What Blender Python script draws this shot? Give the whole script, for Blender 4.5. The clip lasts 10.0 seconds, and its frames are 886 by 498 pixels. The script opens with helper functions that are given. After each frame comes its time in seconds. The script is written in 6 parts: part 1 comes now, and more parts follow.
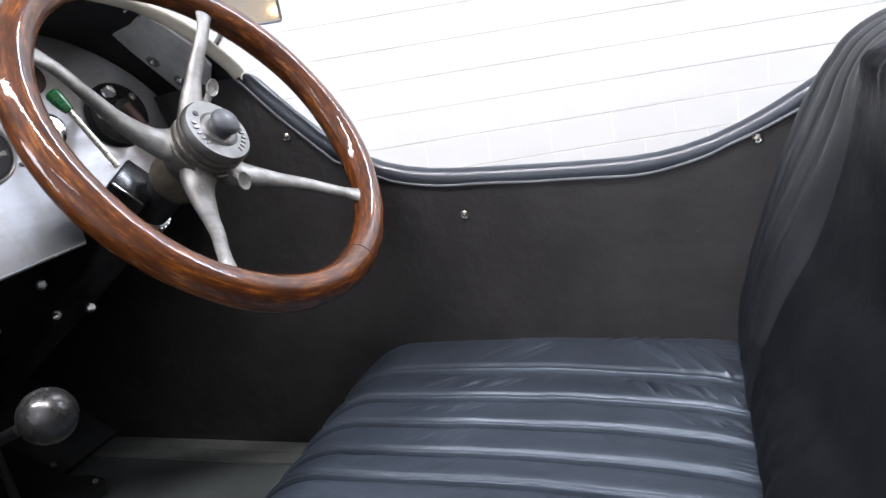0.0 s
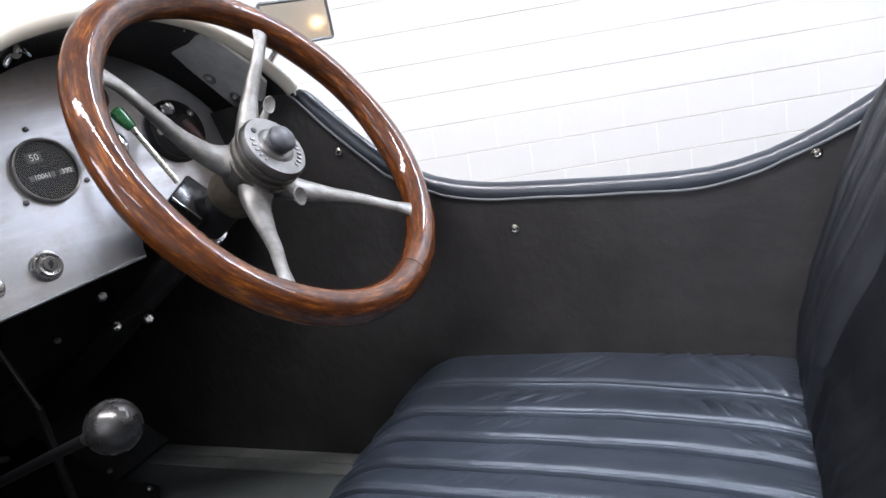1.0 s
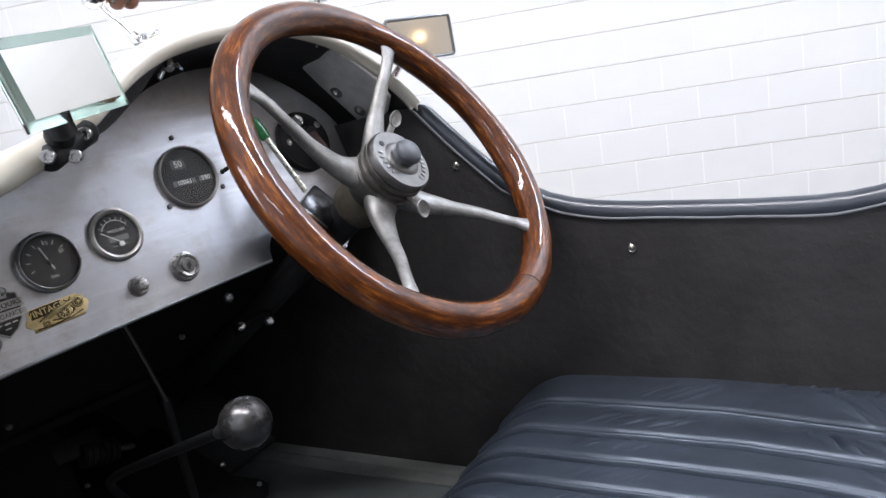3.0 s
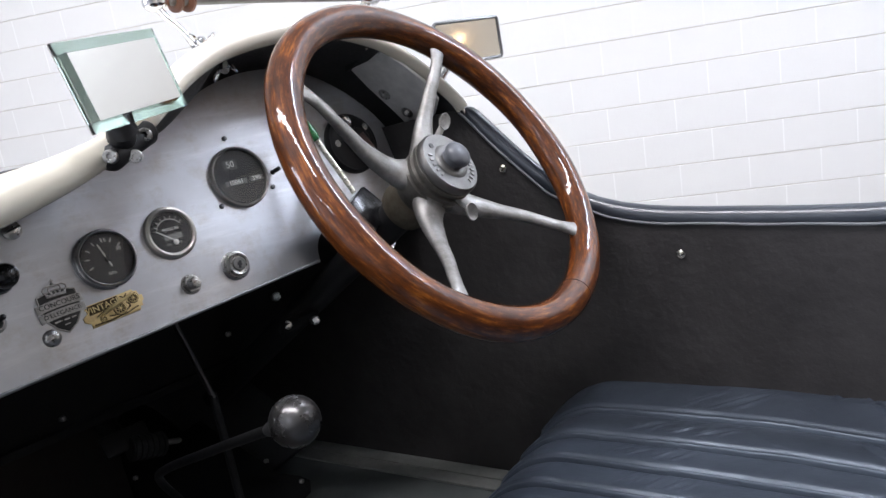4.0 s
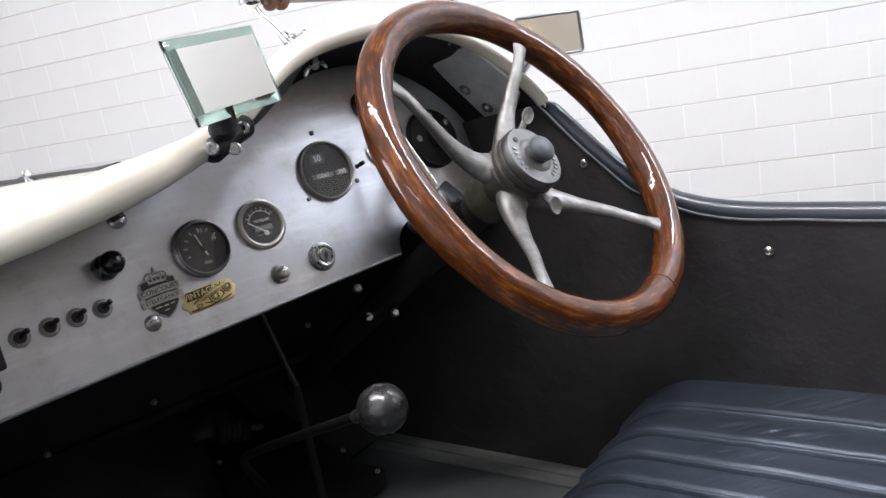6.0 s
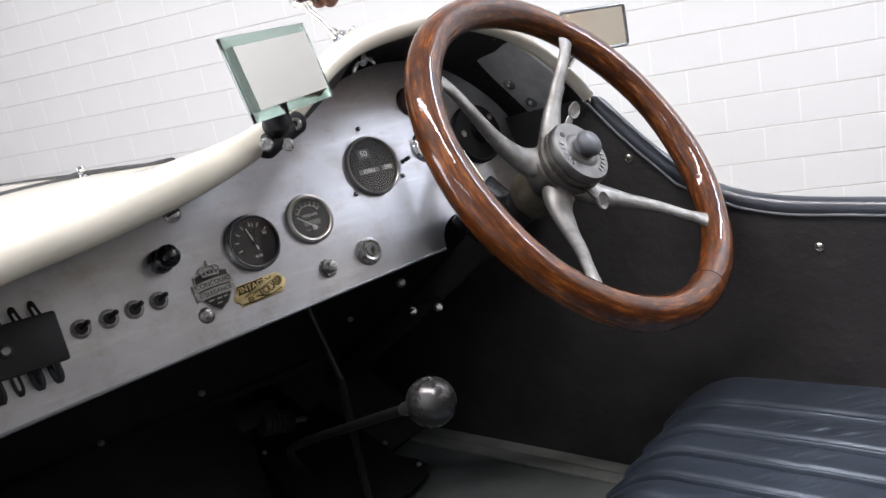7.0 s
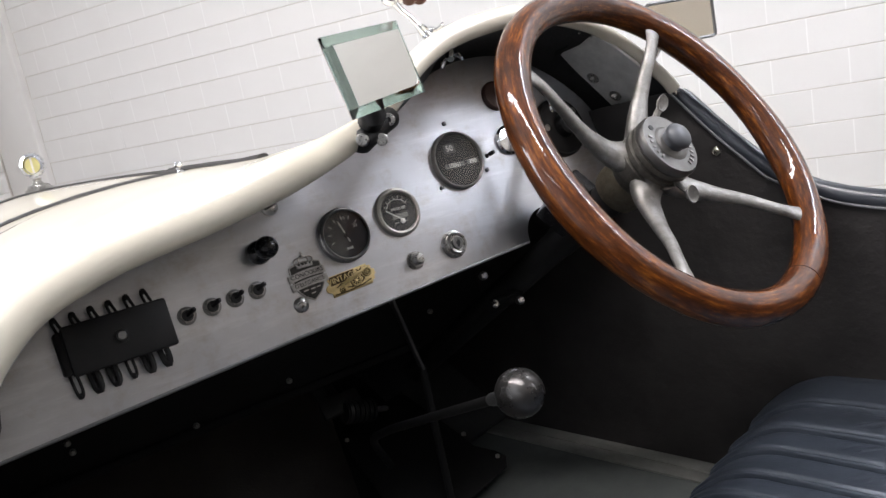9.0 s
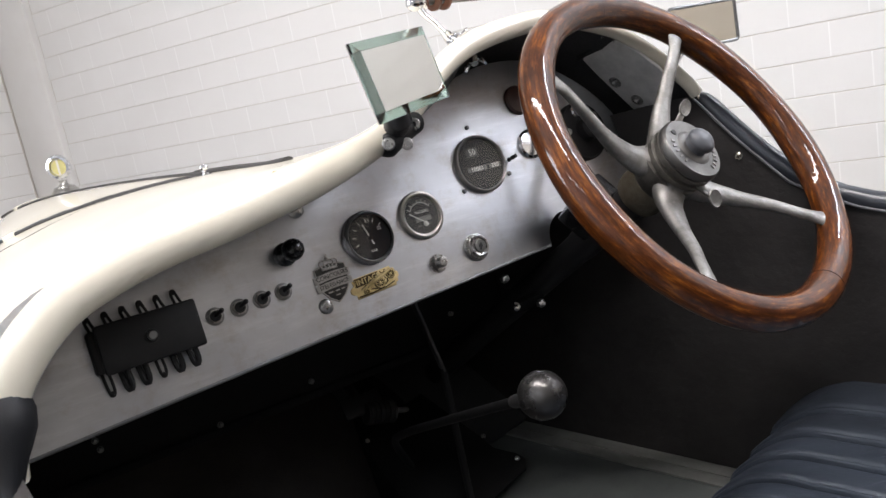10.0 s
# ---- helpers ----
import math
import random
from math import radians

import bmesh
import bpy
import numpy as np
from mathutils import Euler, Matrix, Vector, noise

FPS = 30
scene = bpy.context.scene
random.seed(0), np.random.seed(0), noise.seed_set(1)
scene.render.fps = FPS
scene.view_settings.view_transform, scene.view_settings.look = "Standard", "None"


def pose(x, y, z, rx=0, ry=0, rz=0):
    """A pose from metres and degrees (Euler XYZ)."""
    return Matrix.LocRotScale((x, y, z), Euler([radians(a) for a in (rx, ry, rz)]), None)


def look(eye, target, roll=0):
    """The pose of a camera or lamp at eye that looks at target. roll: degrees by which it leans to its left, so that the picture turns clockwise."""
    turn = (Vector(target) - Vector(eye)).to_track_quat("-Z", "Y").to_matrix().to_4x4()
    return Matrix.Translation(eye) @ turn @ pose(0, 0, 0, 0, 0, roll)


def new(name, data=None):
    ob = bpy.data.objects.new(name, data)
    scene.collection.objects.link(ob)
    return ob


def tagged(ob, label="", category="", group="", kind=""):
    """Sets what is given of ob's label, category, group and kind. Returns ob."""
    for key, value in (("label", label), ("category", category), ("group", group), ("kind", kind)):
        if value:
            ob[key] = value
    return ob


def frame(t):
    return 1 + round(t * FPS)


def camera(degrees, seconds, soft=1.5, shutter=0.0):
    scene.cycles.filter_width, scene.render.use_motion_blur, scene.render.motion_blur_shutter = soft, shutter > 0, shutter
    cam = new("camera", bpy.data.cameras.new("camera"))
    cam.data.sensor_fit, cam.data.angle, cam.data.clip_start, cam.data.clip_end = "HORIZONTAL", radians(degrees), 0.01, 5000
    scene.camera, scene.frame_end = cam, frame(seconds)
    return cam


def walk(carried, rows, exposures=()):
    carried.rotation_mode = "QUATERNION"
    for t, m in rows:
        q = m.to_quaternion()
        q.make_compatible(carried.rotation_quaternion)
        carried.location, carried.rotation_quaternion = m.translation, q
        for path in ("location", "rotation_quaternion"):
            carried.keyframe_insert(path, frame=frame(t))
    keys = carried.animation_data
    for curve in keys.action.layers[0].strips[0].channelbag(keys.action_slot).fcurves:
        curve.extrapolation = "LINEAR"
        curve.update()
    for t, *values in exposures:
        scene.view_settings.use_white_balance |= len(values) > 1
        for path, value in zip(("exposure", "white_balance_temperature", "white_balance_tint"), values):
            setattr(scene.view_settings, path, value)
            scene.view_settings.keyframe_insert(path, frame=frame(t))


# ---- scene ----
cam = camera(62.12, 10.0)
# seconds, eye in metres, turn in degrees
PATH = [
    (0, 0.7413, -0.1621, 0.9493, 73.087, 9.004, 29.542),
    (0.5, 0.7354, -0.1642, 0.9536, 73.565, 9.367, 30.706),
    (1, 0.7287, -0.1704, 0.9588, 74.209, 9.620, 32.380),
    (1.5, 0.7218, -0.1776, 0.9618, 74.902, 9.634, 34.172),
    (2, 0.7163, -0.1838, 0.9632, 75.605, 9.465, 36.227),
    (2.5, 0.7115, -0.1889, 0.9646, 76.093, 9.279, 38.019),
    (4, 0.6967, -0.2013, 0.9706, 76.978, 8.846, 42.573),
    (4.5, 0.6929, -0.2069, 0.9699, 77.255, 8.886, 43.740),
    (5, 0.6875, -0.2122, 0.9704, 77.352, 8.930, 44.911),
    (5.5, 0.6866, -0.2164, 0.9689, 77.553, 9.081, 46.187),
    (7, 0.6785, -0.2356, 0.9722, 77.713, 9.655, 49.966),
    (7.5, 0.6746, -0.2429, 0.9741, 77.746, 9.784, 51.207),
    (8, 0.6746, -0.2484, 0.9736, 77.965, 10.075, 52.759),
    (8.5, 0.6735, -0.2533, 0.9742, 78.105, 10.266, 54.006),
    (9, 0.6739, -0.2588, 0.9761, 78.220, 10.385, 55.117),
    (9.5, 0.6744, -0.2635, 0.9775, 78.407, 10.410, 55.906),
    (10, 0.6763, -0.2682, 0.9796, 78.629, 10.358, 56.446),
]
EXPOSURES = [(0.0, 0.35, 6430, 10), (2.5, 0.18, 6300, 10), (5.0, 0.08, 6450, 10), (7.0, 0.05, 6600, 10), (10.0, -0.07, 6850, 10)]
walk(cam, [(t, pose(*p)) for t, *p in PATH], EXPOSURES)

# ---- world and light ----
world = bpy.data.worlds.new("world")
scene.world = world
world.use_nodes = True
wn = world.node_tree
sky = wn.nodes.new("ShaderNodeTexSky")
sky.sky_type, sky.sun_disc = "NISHITA", False
sky.sun_elevation, sky.sun_rotation = radians(40), radians(120)
wn.links.new(sky.outputs["Color"], wn.nodes["Background"].inputs["Color"])
wn.nodes["Background"].inputs["Strength"].default_value = 0.1


def area_lamp(name, eye, target, sx, sy, watts, colour):
    lamp = bpy.data.lights.new(name, "AREA")
    lamp.shape, lamp.size, lamp.size_y, lamp.energy, lamp.color = "RECTANGLE", sx, sy, watts, colour
    ob = new(name, lamp)
    ob.matrix_world = look(eye, target)
    return ob


LAMP_END, LAMP_WALL, LAMP_OVER, LAMP_REAR, WINDOW_SKY = 14.0, 65.0, 59.0, 13.0, 130.0

# ---- materials ----
def nodes_of(name):
    m = bpy.data.materials.new(name)
    m.use_nodes = True
    t = m.node_tree
    return m, t, t.nodes["Principled BSDF"]


def noise_node(t, scale, detail=4.0, rough=0.55, stretch=(1, 1, 1), space="Object"):
    tc = t.nodes.new("ShaderNodeTexCoord")
    mp = t.nodes.new("ShaderNodeMapping")
    mp.inputs["Scale"].default_value = stretch
    n = t.nodes.new("ShaderNodeTexNoise")
    n.inputs["Scale"].default_value, n.inputs["Detail"].default_value, n.inputs["Roughness"].default_value = scale, detail, rough
    t.links.new(tc.outputs[space], mp.inputs["Vector"])
    t.links.new(mp.outputs["Vector"], n.inputs["Vector"])
    return n.outputs["Fac"]


def ramp(t, fac, stops):
    r = t.nodes.new("ShaderNodeValToRGB")
    while len(r.color_ramp.elements) < len(stops):
        r.color_ramp.elements.new(0.5)
    for e, (p, c) in zip(r.color_ramp.elements, stops):
        e.position, e.color = p, (*c, 1) if len(c) == 3 else c
    t.links.new(fac, r.inputs["Fac"])
    return r.outputs["Color"]


def mixed(t, a, b, fac, mode="MIX"):
    m = t.nodes.new("ShaderNodeMix")
    m.data_type, m.blend_type = "RGBA", mode
    for sock, v in ((m.inputs[6], a), (m.inputs[7], b), (m.inputs[0], fac)):
        if isinstance(v, (int, float)):
            sock.default_value = v
        elif isinstance(v, tuple):
            sock.default_value = (*v, 1)
        else:
            t.links.new(v, sock)
    return m.outputs[2]


def span(t, fac, lo, hi, a=0.0, b=1.0):
    m = t.nodes.new("ShaderNodeMapRange")
    m.inputs[1].default_value, m.inputs[2].default_value, m.inputs[3].default_value, m.inputs[4].default_value = lo, hi, a, b
    t.links.new(fac, m.inputs[0])
    return m.outputs[0]


def bump(t, p, height, strength=0.3, dist=0.001, after=None):
    b = t.nodes.new("ShaderNodeBump")
    b.inputs["Strength"].default_value, b.inputs["Distance"].default_value = strength, dist
    t.links.new(height, b.inputs["Height"])
    if after is not None:
        t.links.new(after, b.inputs["Normal"])
    t.links.new(b.outputs["Normal"], p.inputs["Normal"])
    return b.outputs["Normal"]


def set_in(t, p, key, v):
    if isinstance(v, (int, float)):
        p.inputs[key].default_value = v
    elif isinstance(v, tuple):
        p.inputs[key].default_value = (*v, 1)
    else:
        t.links.new(v, p.inputs[key])


def surface(name, dark, light, scale=20.0, rough=(0.4, 0.6), metal=0.0, grain=200.0, relief=0.15, depth=0.0005, stretch=(1, 1, 1), coat=0.0, blotch=None, space="Object"):
    """Two-scale variation: a large mottling between two tones and a fine grain in the relief and gloss."""
    m, t, p = nodes_of(name)
    big = noise_node(t, scale, 5, 0.6, stretch, space)
    fine = noise_node(t, grain, 3, 0.6, stretch, space)
    col = ramp(t, big, [(0.3, dark), (0.7, light)])
    if blotch:
        spots = span(t, noise_node(t, scale * 0.35, 6, 0.65, (1, 1, 1), space), 0.55, 0.7)
        col = mixed(t, col, blotch, spots)
    set_in(t, p, "Base Color", col)
    set_in(t, p, "Roughness", span(t, fine, 0.3, 0.7, *rough))
    set_in(t, p, "Metallic", metal)
    p.inputs["Coat Weight"].default_value = coat
    p.inputs["Coat Roughness"].default_value = 0.08
    if relief:
        bump(t, p, fine, relief, depth)
    return m


def brushed(name, dark, light, stretch, rough=(0.29, 0.43)):
    """Rubbed aluminium: cloudy polish, fine lengthwise scratches and dull handling stains."""
    m, t, p = nodes_of(name)
    big = noise_node(t, 7, 5, 0.6)
    lines = noise_node(t, 40, 5, 0.7, stretch)
    streak = noise_node(t, 9, 5, 0.7, (1.0, 7.0, 7.0))
    swirl = noise_node(t, 24, 6, 0.72)
    col = mixed(t, ramp(t, big, [(0.3, dark), (0.7, light)]), (0.37, 0.315, 0.25), span(t, swirl, 0.5, 0.76, 0, 0.6))
    col = mixed(t, col, (0.74, 0.75, 0.77), span(t, streak, 0.5, 0.75, 0, 0.6))
    set_in(t, p, "Base Color", col)
    set_in(t, p, "Metallic", 1.0)
    add = t.nodes.new("ShaderNodeMath")
    add.operation = "ADD"
    t.links.new(span(t, swirl, 0.3, 0.7, *rough), add.inputs[0])
    t.links.new(span(t, streak, 0.3, 0.7, 0.08, -0.06), add.inputs[1])
    set_in(t, p, "Roughness", add.outputs[0])
    p.inputs["Anisotropic"].default_value = 0.3
    first = bump(t, p, lines, 0.05, 0.0003)
    bump(t, p, noise_node(t, 9, 2, 0.5), 0.14, 0.0012, first)
    return m


def leather(name, dark, light, rough=(0.34, 0.5), grain=900.0, wrinkle=None, gloss=0.5, pore=0.12):
    m, t, p = nodes_of(name)
    tc = t.nodes.new("ShaderNodeTexCoord")
    v = t.nodes.new("ShaderNodeTexVoronoi")
    v.inputs["Scale"].default_value = grain
    t.links.new(tc.outputs["Object"], v.inputs["Vector"])
    big = noise_node(t, 14, 5, 0.6)
    set_in(t, p, "Base Color", ramp(t, big, [(0.3, dark), (0.7, light)]))
    set_in(t, p, "Roughness", span(t, noise_node(t, 35, 4, 0.6), 0.3, 0.7, *rough))
    p.inputs["Specular IOR Level"].default_value = gloss
    first = bump(t, p, v.outputs["Distance"], pore, 0.0004)
    if wrinkle:
        crease = noise_node(t, wrinkle[0], 3, 0.5, wrinkle[1])
        bump(t, p, span(t, crease, 0.1, 0.9, 0.0, 2.7), wrinkle[2], 0.004, first)
    return m


def brick_paint():
    m, t, p = nodes_of("white brick paint")
    info = t.nodes.new("ShaderNodeObjectInfo")
    big = noise_node(t, 3.0, 5, 0.6)
    tone = mixed(t, ramp(t, big, [(0.3, (0.74, 0.725, 0.70)), (0.7, (0.80, 0.79, 0.77))]), (0.77, 0.755, 0.73), span(t, info.outputs["Random"], 0, 1, 0, 0.6))
    dirt = span(t, noise_node(t, 14, 6, 0.7), 0.62, 0.75, 0, 0.25)
    set_in(t, p, "Base Color", mixed(t, tone, (0.62, 0.59, 0.55), dirt))
    p.inputs["Roughness"].default_value = 0.6
    bump(t, p, noise_node(t, 120, 4, 0.65), 0.25, 0.0015)
    return m


def wood_varnish():
    """Steam-bent rim of two lengths: long dark grain, amber figure and a thick wavy varnish."""
    m, t, p = nodes_of("varnished wood")
    tc = t.nodes.new("ShaderNodeTexCoord")

    def grain_of(scale, detail, rough):
        mp = t.nodes.new("ShaderNodeMapping")
        mp.inputs["Scale"].default_value = scale
        n = t.nodes.new("ShaderNodeTexNoise")
        n.inputs["Scale"].default_value, n.inputs["Detail"].default_value, n.inputs["Roughness"].default_value = 1.0, detail, rough
        t.links.new(tc.outputs["UV"], mp.inputs["Vector"])
        t.links.new(mp.outputs["Vector"], n.inputs["Vector"])
        return n.outputs["Fac"]

    streak, figure, pores = grain_of((44, 24, 1), 6, 0.7), grain_of((20, 5, 1), 5, 0.65), grain_of((130, 60, 1), 3, 0.6)
    col = ramp(t, streak, [(0.30, (0.024, 0.0054, 0.0010)), (0.52, (0.105, 0.0270, 0.0038)), (0.74, (0.37, 0.1200, 0.0150))])
    col = mixed(t, col, (0.030, 0.0068, 0.0016), span(t, figure, 0.46, 0.66, 0, 0.82))
    col = mixed(t, col, (0.012, 0.0035, 0.0012), span(t, pores, 0.60, 0.72, 0, 0.7))
    set_in(t, p, "Base Color", col)
    set_in(t, p, "Roughness", 0.5)
    p.inputs["Specular IOR Level"].default_value = 0.15
    p.inputs["Coat Weight"].default_value = 1.0
    p.inputs["Coat Roughness"].default_value = 0.04
    p.inputs["Coat IOR"].default_value = 1.45
    bump(t, p, streak, 0.2, 0.001)
    b2 = t.nodes.new("ShaderNodeBump")
    b2.inputs["Strength"].default_value, b2.inputs["Distance"].default_value = 0.22, 0.002
    t.links.new(noise_node(t, 75, 3, 0.5), b2.inputs["Height"])
    t.links.new(b2.outputs["Normal"], p.inputs["Coat Normal"])
    return m


def plain(name, colour, rough=0.4, metal=0.0, grain=300.0, coat=0.0):
    lo, hi = tuple(c * 0.88 for c in colour), tuple(min(1.0, c * 1.1) for c in colour)
    return surface(name, lo, hi, 60, (max(0.02, rough - 0.06), rough + 0.06), metal, grain, 0.06, 0.0003, coat=coat)


def glass(name, tint=(0.95, 0.97, 0.96), rough=0.0):
    m, t, p = nodes_of(name)
    p.inputs["Base Color"].default_value = (*tint, 1)
    p.inputs["Roughness"].default_value = rough
    p.inputs["Transmission Weight"].default_value = 1.0
    p.inputs["IOR"].default_value = 1.5
    return m


def cast_metal(name, low, mid, high, rough=(0.38, 0.62)):
    """Sand-cast metal: cloudy tarnish, pitted grain and rubbed bright spots."""
    m, t, p = nodes_of(name)
    cloud = noise_node(t, 38, 6, 0.65)
    pits = noise_node(t, 420, 4, 0.7)
    rub = noise_node(t, 85, 5, 0.7)
    col = ramp(t, cloud, [(0.32, low), (0.5, mid), (0.68, high)])
    col = mixed(t, col, low, span(t, pits, 0.56, 0.72, 0, 0.7))
    col = mixed(t, col, tuple(min(1.0, 1.35 * c) for c in high), span(t, rub, 0.6, 0.75, 0, 0.45))
    set_in(t, p, "Base Color", col)
    set_in(t, p, "Metallic", 0.85)
    set_in(t, p, "Roughness", span(t, rub, 0.35, 0.7, rough[1], rough[0]))
    first = bump(t, p, pits, 0.35, 0.0008)
    bump(t, p, cloud, 0.5, 0.0022, first)
    return m


BRICK = brick_paint()
MORTAR = surface("painted mortar", (0.60, 0.56, 0.51), (0.70, 0.66, 0.61), 6, (0.6, 0.8), grain=300, relief=0.4, depth=0.002)
PLASTER = surface("white plaster", (0.72, 0.70, 0.67), (0.78, 0.765, 0.74), 3, (0.55, 0.7), grain=90, relief=0.2, depth=0.001)
GREY_WALL = surface("grey wall paint", (0.40, 0.40, 0.402), (0.46, 0.458, 0.455), 3, (0.55, 0.7), grain=90, relief=0.2, depth=0.001)
BEIGE = surface("beige plaster", (0.56, 0.49, 0.41), (0.64, 0.565, 0.475), 3, (0.55, 0.7), grain=90, relief=0.2, depth=0.001)
GREY_CEILING = surface("grey ceiling boards", (0.36, 0.357, 0.35), (0.42, 0.416, 0.41), 3, (0.55, 0.7), grain=90, relief=0.2, depth=0.001)
CONCRETE = surface("pale grey painted concrete", (0.38, 0.372, 0.358), (0.48, 0.47, 0.452), 2.5, (0.4, 0.7), grain=60, relief=0.3, depth=0.002)
CREAM = surface("cream paint", (0.79, 0.735, 0.60), (0.82, 0.77, 0.645), 6, (0.25, 0.25), grain=140, relief=0.0, coat=0.5)
ALU = brushed("brushed aluminium", (0.48, 0.49, 0.514), (0.62, 0.632, 0.66), (1.0, 14, 14))
CAST = cast_metal("cast aluminium", (0.19, 0.182, 0.168), (0.275, 0.265, 0.248), (0.38, 0.368, 0.35))
HUB = cast_metal("tarnished cast hub", (0.10, 0.092, 0.079), (0.165, 0.154, 0.136), (0.235, 0.222, 0.20))
DULL = surface("dull grey cast metal", (0.125, 0.121, 0.114), (0.19, 0.185, 0.176), 40, (0.36, 0.5), 0.85, 350, 0.25, 0.0006)
WORN = surface("worn aluminium plate", (0.56, 0.556, 0.54), (0.76, 0.752, 0.73), 55, (0.34, 0.55), 0.2, 160, 0.25, 0.0006, blotch=(0.66, 0.64, 0.58))
GUNMETAL = plain("gunmetal", (0.36, 0.35, 0.335), 0.3, 1.0)
PEWTER = surface("worn pewter", (0.30, 0.292, 0.278), (0.48, 0.468, 0.445), 260, (0.35, 0.5), 0.9, 500, 0.2, 0.0004)
BRIGHT = plain("bright pewter", (0.62, 0.61, 0.58), 0.35, 1.0)
CHROME = plain("chrome", (0.72, 0.72, 0.73), 0.1, 1.0)
NICKEL = plain("nickel", (0.42, 0.41, 0.39), 0.3, 1.0)
WARM_NICKEL = plain("warm nickel", (0.60, 0.56, 0.48), 0.25, 1.0)
MATT_NICKEL = plain("dull nickel", (0.56, 0.53, 0.475), 0.38, 1.0)
STEEL = plain("dark steel", (0.22, 0.22, 0.22), 0.35, 0.9)
BRASS = surface("brass", (0.58, 0.44, 0.20), (0.76, 0.61, 0.33), 120, (0.32, 0.5), 1.0, 400, 0.3, 0.0006)
WOOD = wood_varnish()
SEAT_LEATHER = leather("blue-black seat leather", (0.029, 0.0345, 0.0445), (0.044, 0.0520, 0.066), (0.30, 0.40), 520, (120, (1, 1, 1), 0.05), 0.66, 0.2)
# the cool blue of daylight on the leather is put into its highlight tint
set_in(SEAT_LEATHER.node_tree, SEAT_LEATHER.node_tree.nodes["Principled BSDF"], "Specular Tint", (0.76, 0.88, 1.0))
TRIM_LEATHER = leather("black trim leather", (0.0245, 0.0220, 0.0212), (0.040, 0.0363, 0.035), (0.54, 0.72), 380, (60, (1, 1, 1), 0.14), 0.28, 0.3)
ROLL_LEATHER = leather("black rolled leather", (0.024, 0.0280, 0.036), (0.036, 0.0420, 0.053), (0.28, 0.36), 900, None, 0.75, 0.04)
PIPING = leather("rubbed piping leather", (0.12, 0.122, 0.127), (0.20, 0.203, 0.21), (0.28, 0.4), 900)
BLACK = plain("black paint", (0.006, 0.006, 0.006), 0.55)
PLASTIC = plain("black plastic", (0.016, 0.0155, 0.016), 0.5)
PLASTIC.node_tree.nodes["Principled BSDF"].inputs["Specular IOR Level"].default_value = 0.3
RUBBER = plain("black rubber", (0.02, 0.02, 0.02), 0.6)
# near-black that holds the shade of the cavity below the dashboard
CAVITY_BLACK = surface("black cavity shade", (0.005, 0.005, 0.005), (0.009, 0.009, 0.0085), 20, (0.75, 0.9), grain=500, relief=0.5, depth=0.001)
BROWN_MAT = surface("dark brown floor covering", (0.030, 0.0245, 0.0215), (0.050, 0.042, 0.037), 14, (0.7, 0.85), grain=400, relief=0.4, depth=0.001)
LINING = surface("dark grey underside paint", (0.022, 0.022, 0.023), (0.040, 0.039, 0.040), 25, (0.5, 0.7), grain=300, relief=0.3, depth=0.0008)
CARPET = surface("grey-green floor mat", (0.068, 0.076, 0.073), (0.105, 0.114, 0.107), 12, (0.7, 0.85), grain=500, relief=0.4, depth=0.001)
SILL = surface("worn aluminium sill", (0.22, 0.222, 0.205), (0.34, 0.34, 0.31), 20, (0.45, 0.6), 0.5, 200, 0.2, 0.0006)
DIAL = surface("black dial", (0.014, 0.014, 0.014), (0.022, 0.022, 0.022), 60, (0.4, 0.5), relief=0.0)
DIAL.node_tree.nodes["Principled BSDF"].inputs["Specular IOR Level"].default_value = 0.12
INK = plain("pale dial marks", (0.62, 0.60, 0.55), 0.6)
GREEN = plain("green plastic", (0.012, 0.14, 0.035), 0.25, coat=0.5)
MAROON = plain("dark brown plastic", (0.06, 0.03, 0.025), 0.35)
AMBER = plain("yellow dial card", (0.56, 0.50, 0.20), 0.5)
GLASS = glass("clear glass")
COVER_GLASS = glass("thin cover glass", (0.98, 0.98, 0.98))
COVER_GLASS.node_tree.nodes["Principled BSDF"].inputs["IOR"].default_value = 1.4
DARK_FLOOR = surface("dark floor paint", (0.034, 0.035, 0.035), (0.054, 0.055, 0.054), 12, (0.65, 0.85), grain=300, relief=0.3, depth=0.001)
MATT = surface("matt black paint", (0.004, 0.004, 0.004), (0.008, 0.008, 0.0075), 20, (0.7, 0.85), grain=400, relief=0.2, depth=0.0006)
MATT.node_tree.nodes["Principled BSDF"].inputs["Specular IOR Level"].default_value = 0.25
JOINT = surface("thick white joint paint", (0.83, 0.82, 0.80), (0.87, 0.86, 0.84), 8, (0.5, 0.6), grain=200, relief=0.2, depth=0.0006)
GREENGLASS = glass("green-edged glass", (0.78, 0.92, 0.875))
SILVERED = bpy.data.materials.new("silvering")
SILVERED.use_nodes = True
set_in(SILVERED.node_tree, SILVERED.node_tree.nodes["Principled BSDF"], "Base Color", (0.57, 0.555, 0.51))
set_in(SILVERED.node_tree, SILVERED.node_tree.nodes["Principled BSDF"], "Metallic", 1.0)
set_in(SILVERED.node_tree, SILVERED.node_tree.nodes["Principled BSDF"], "Roughness", 0.06)

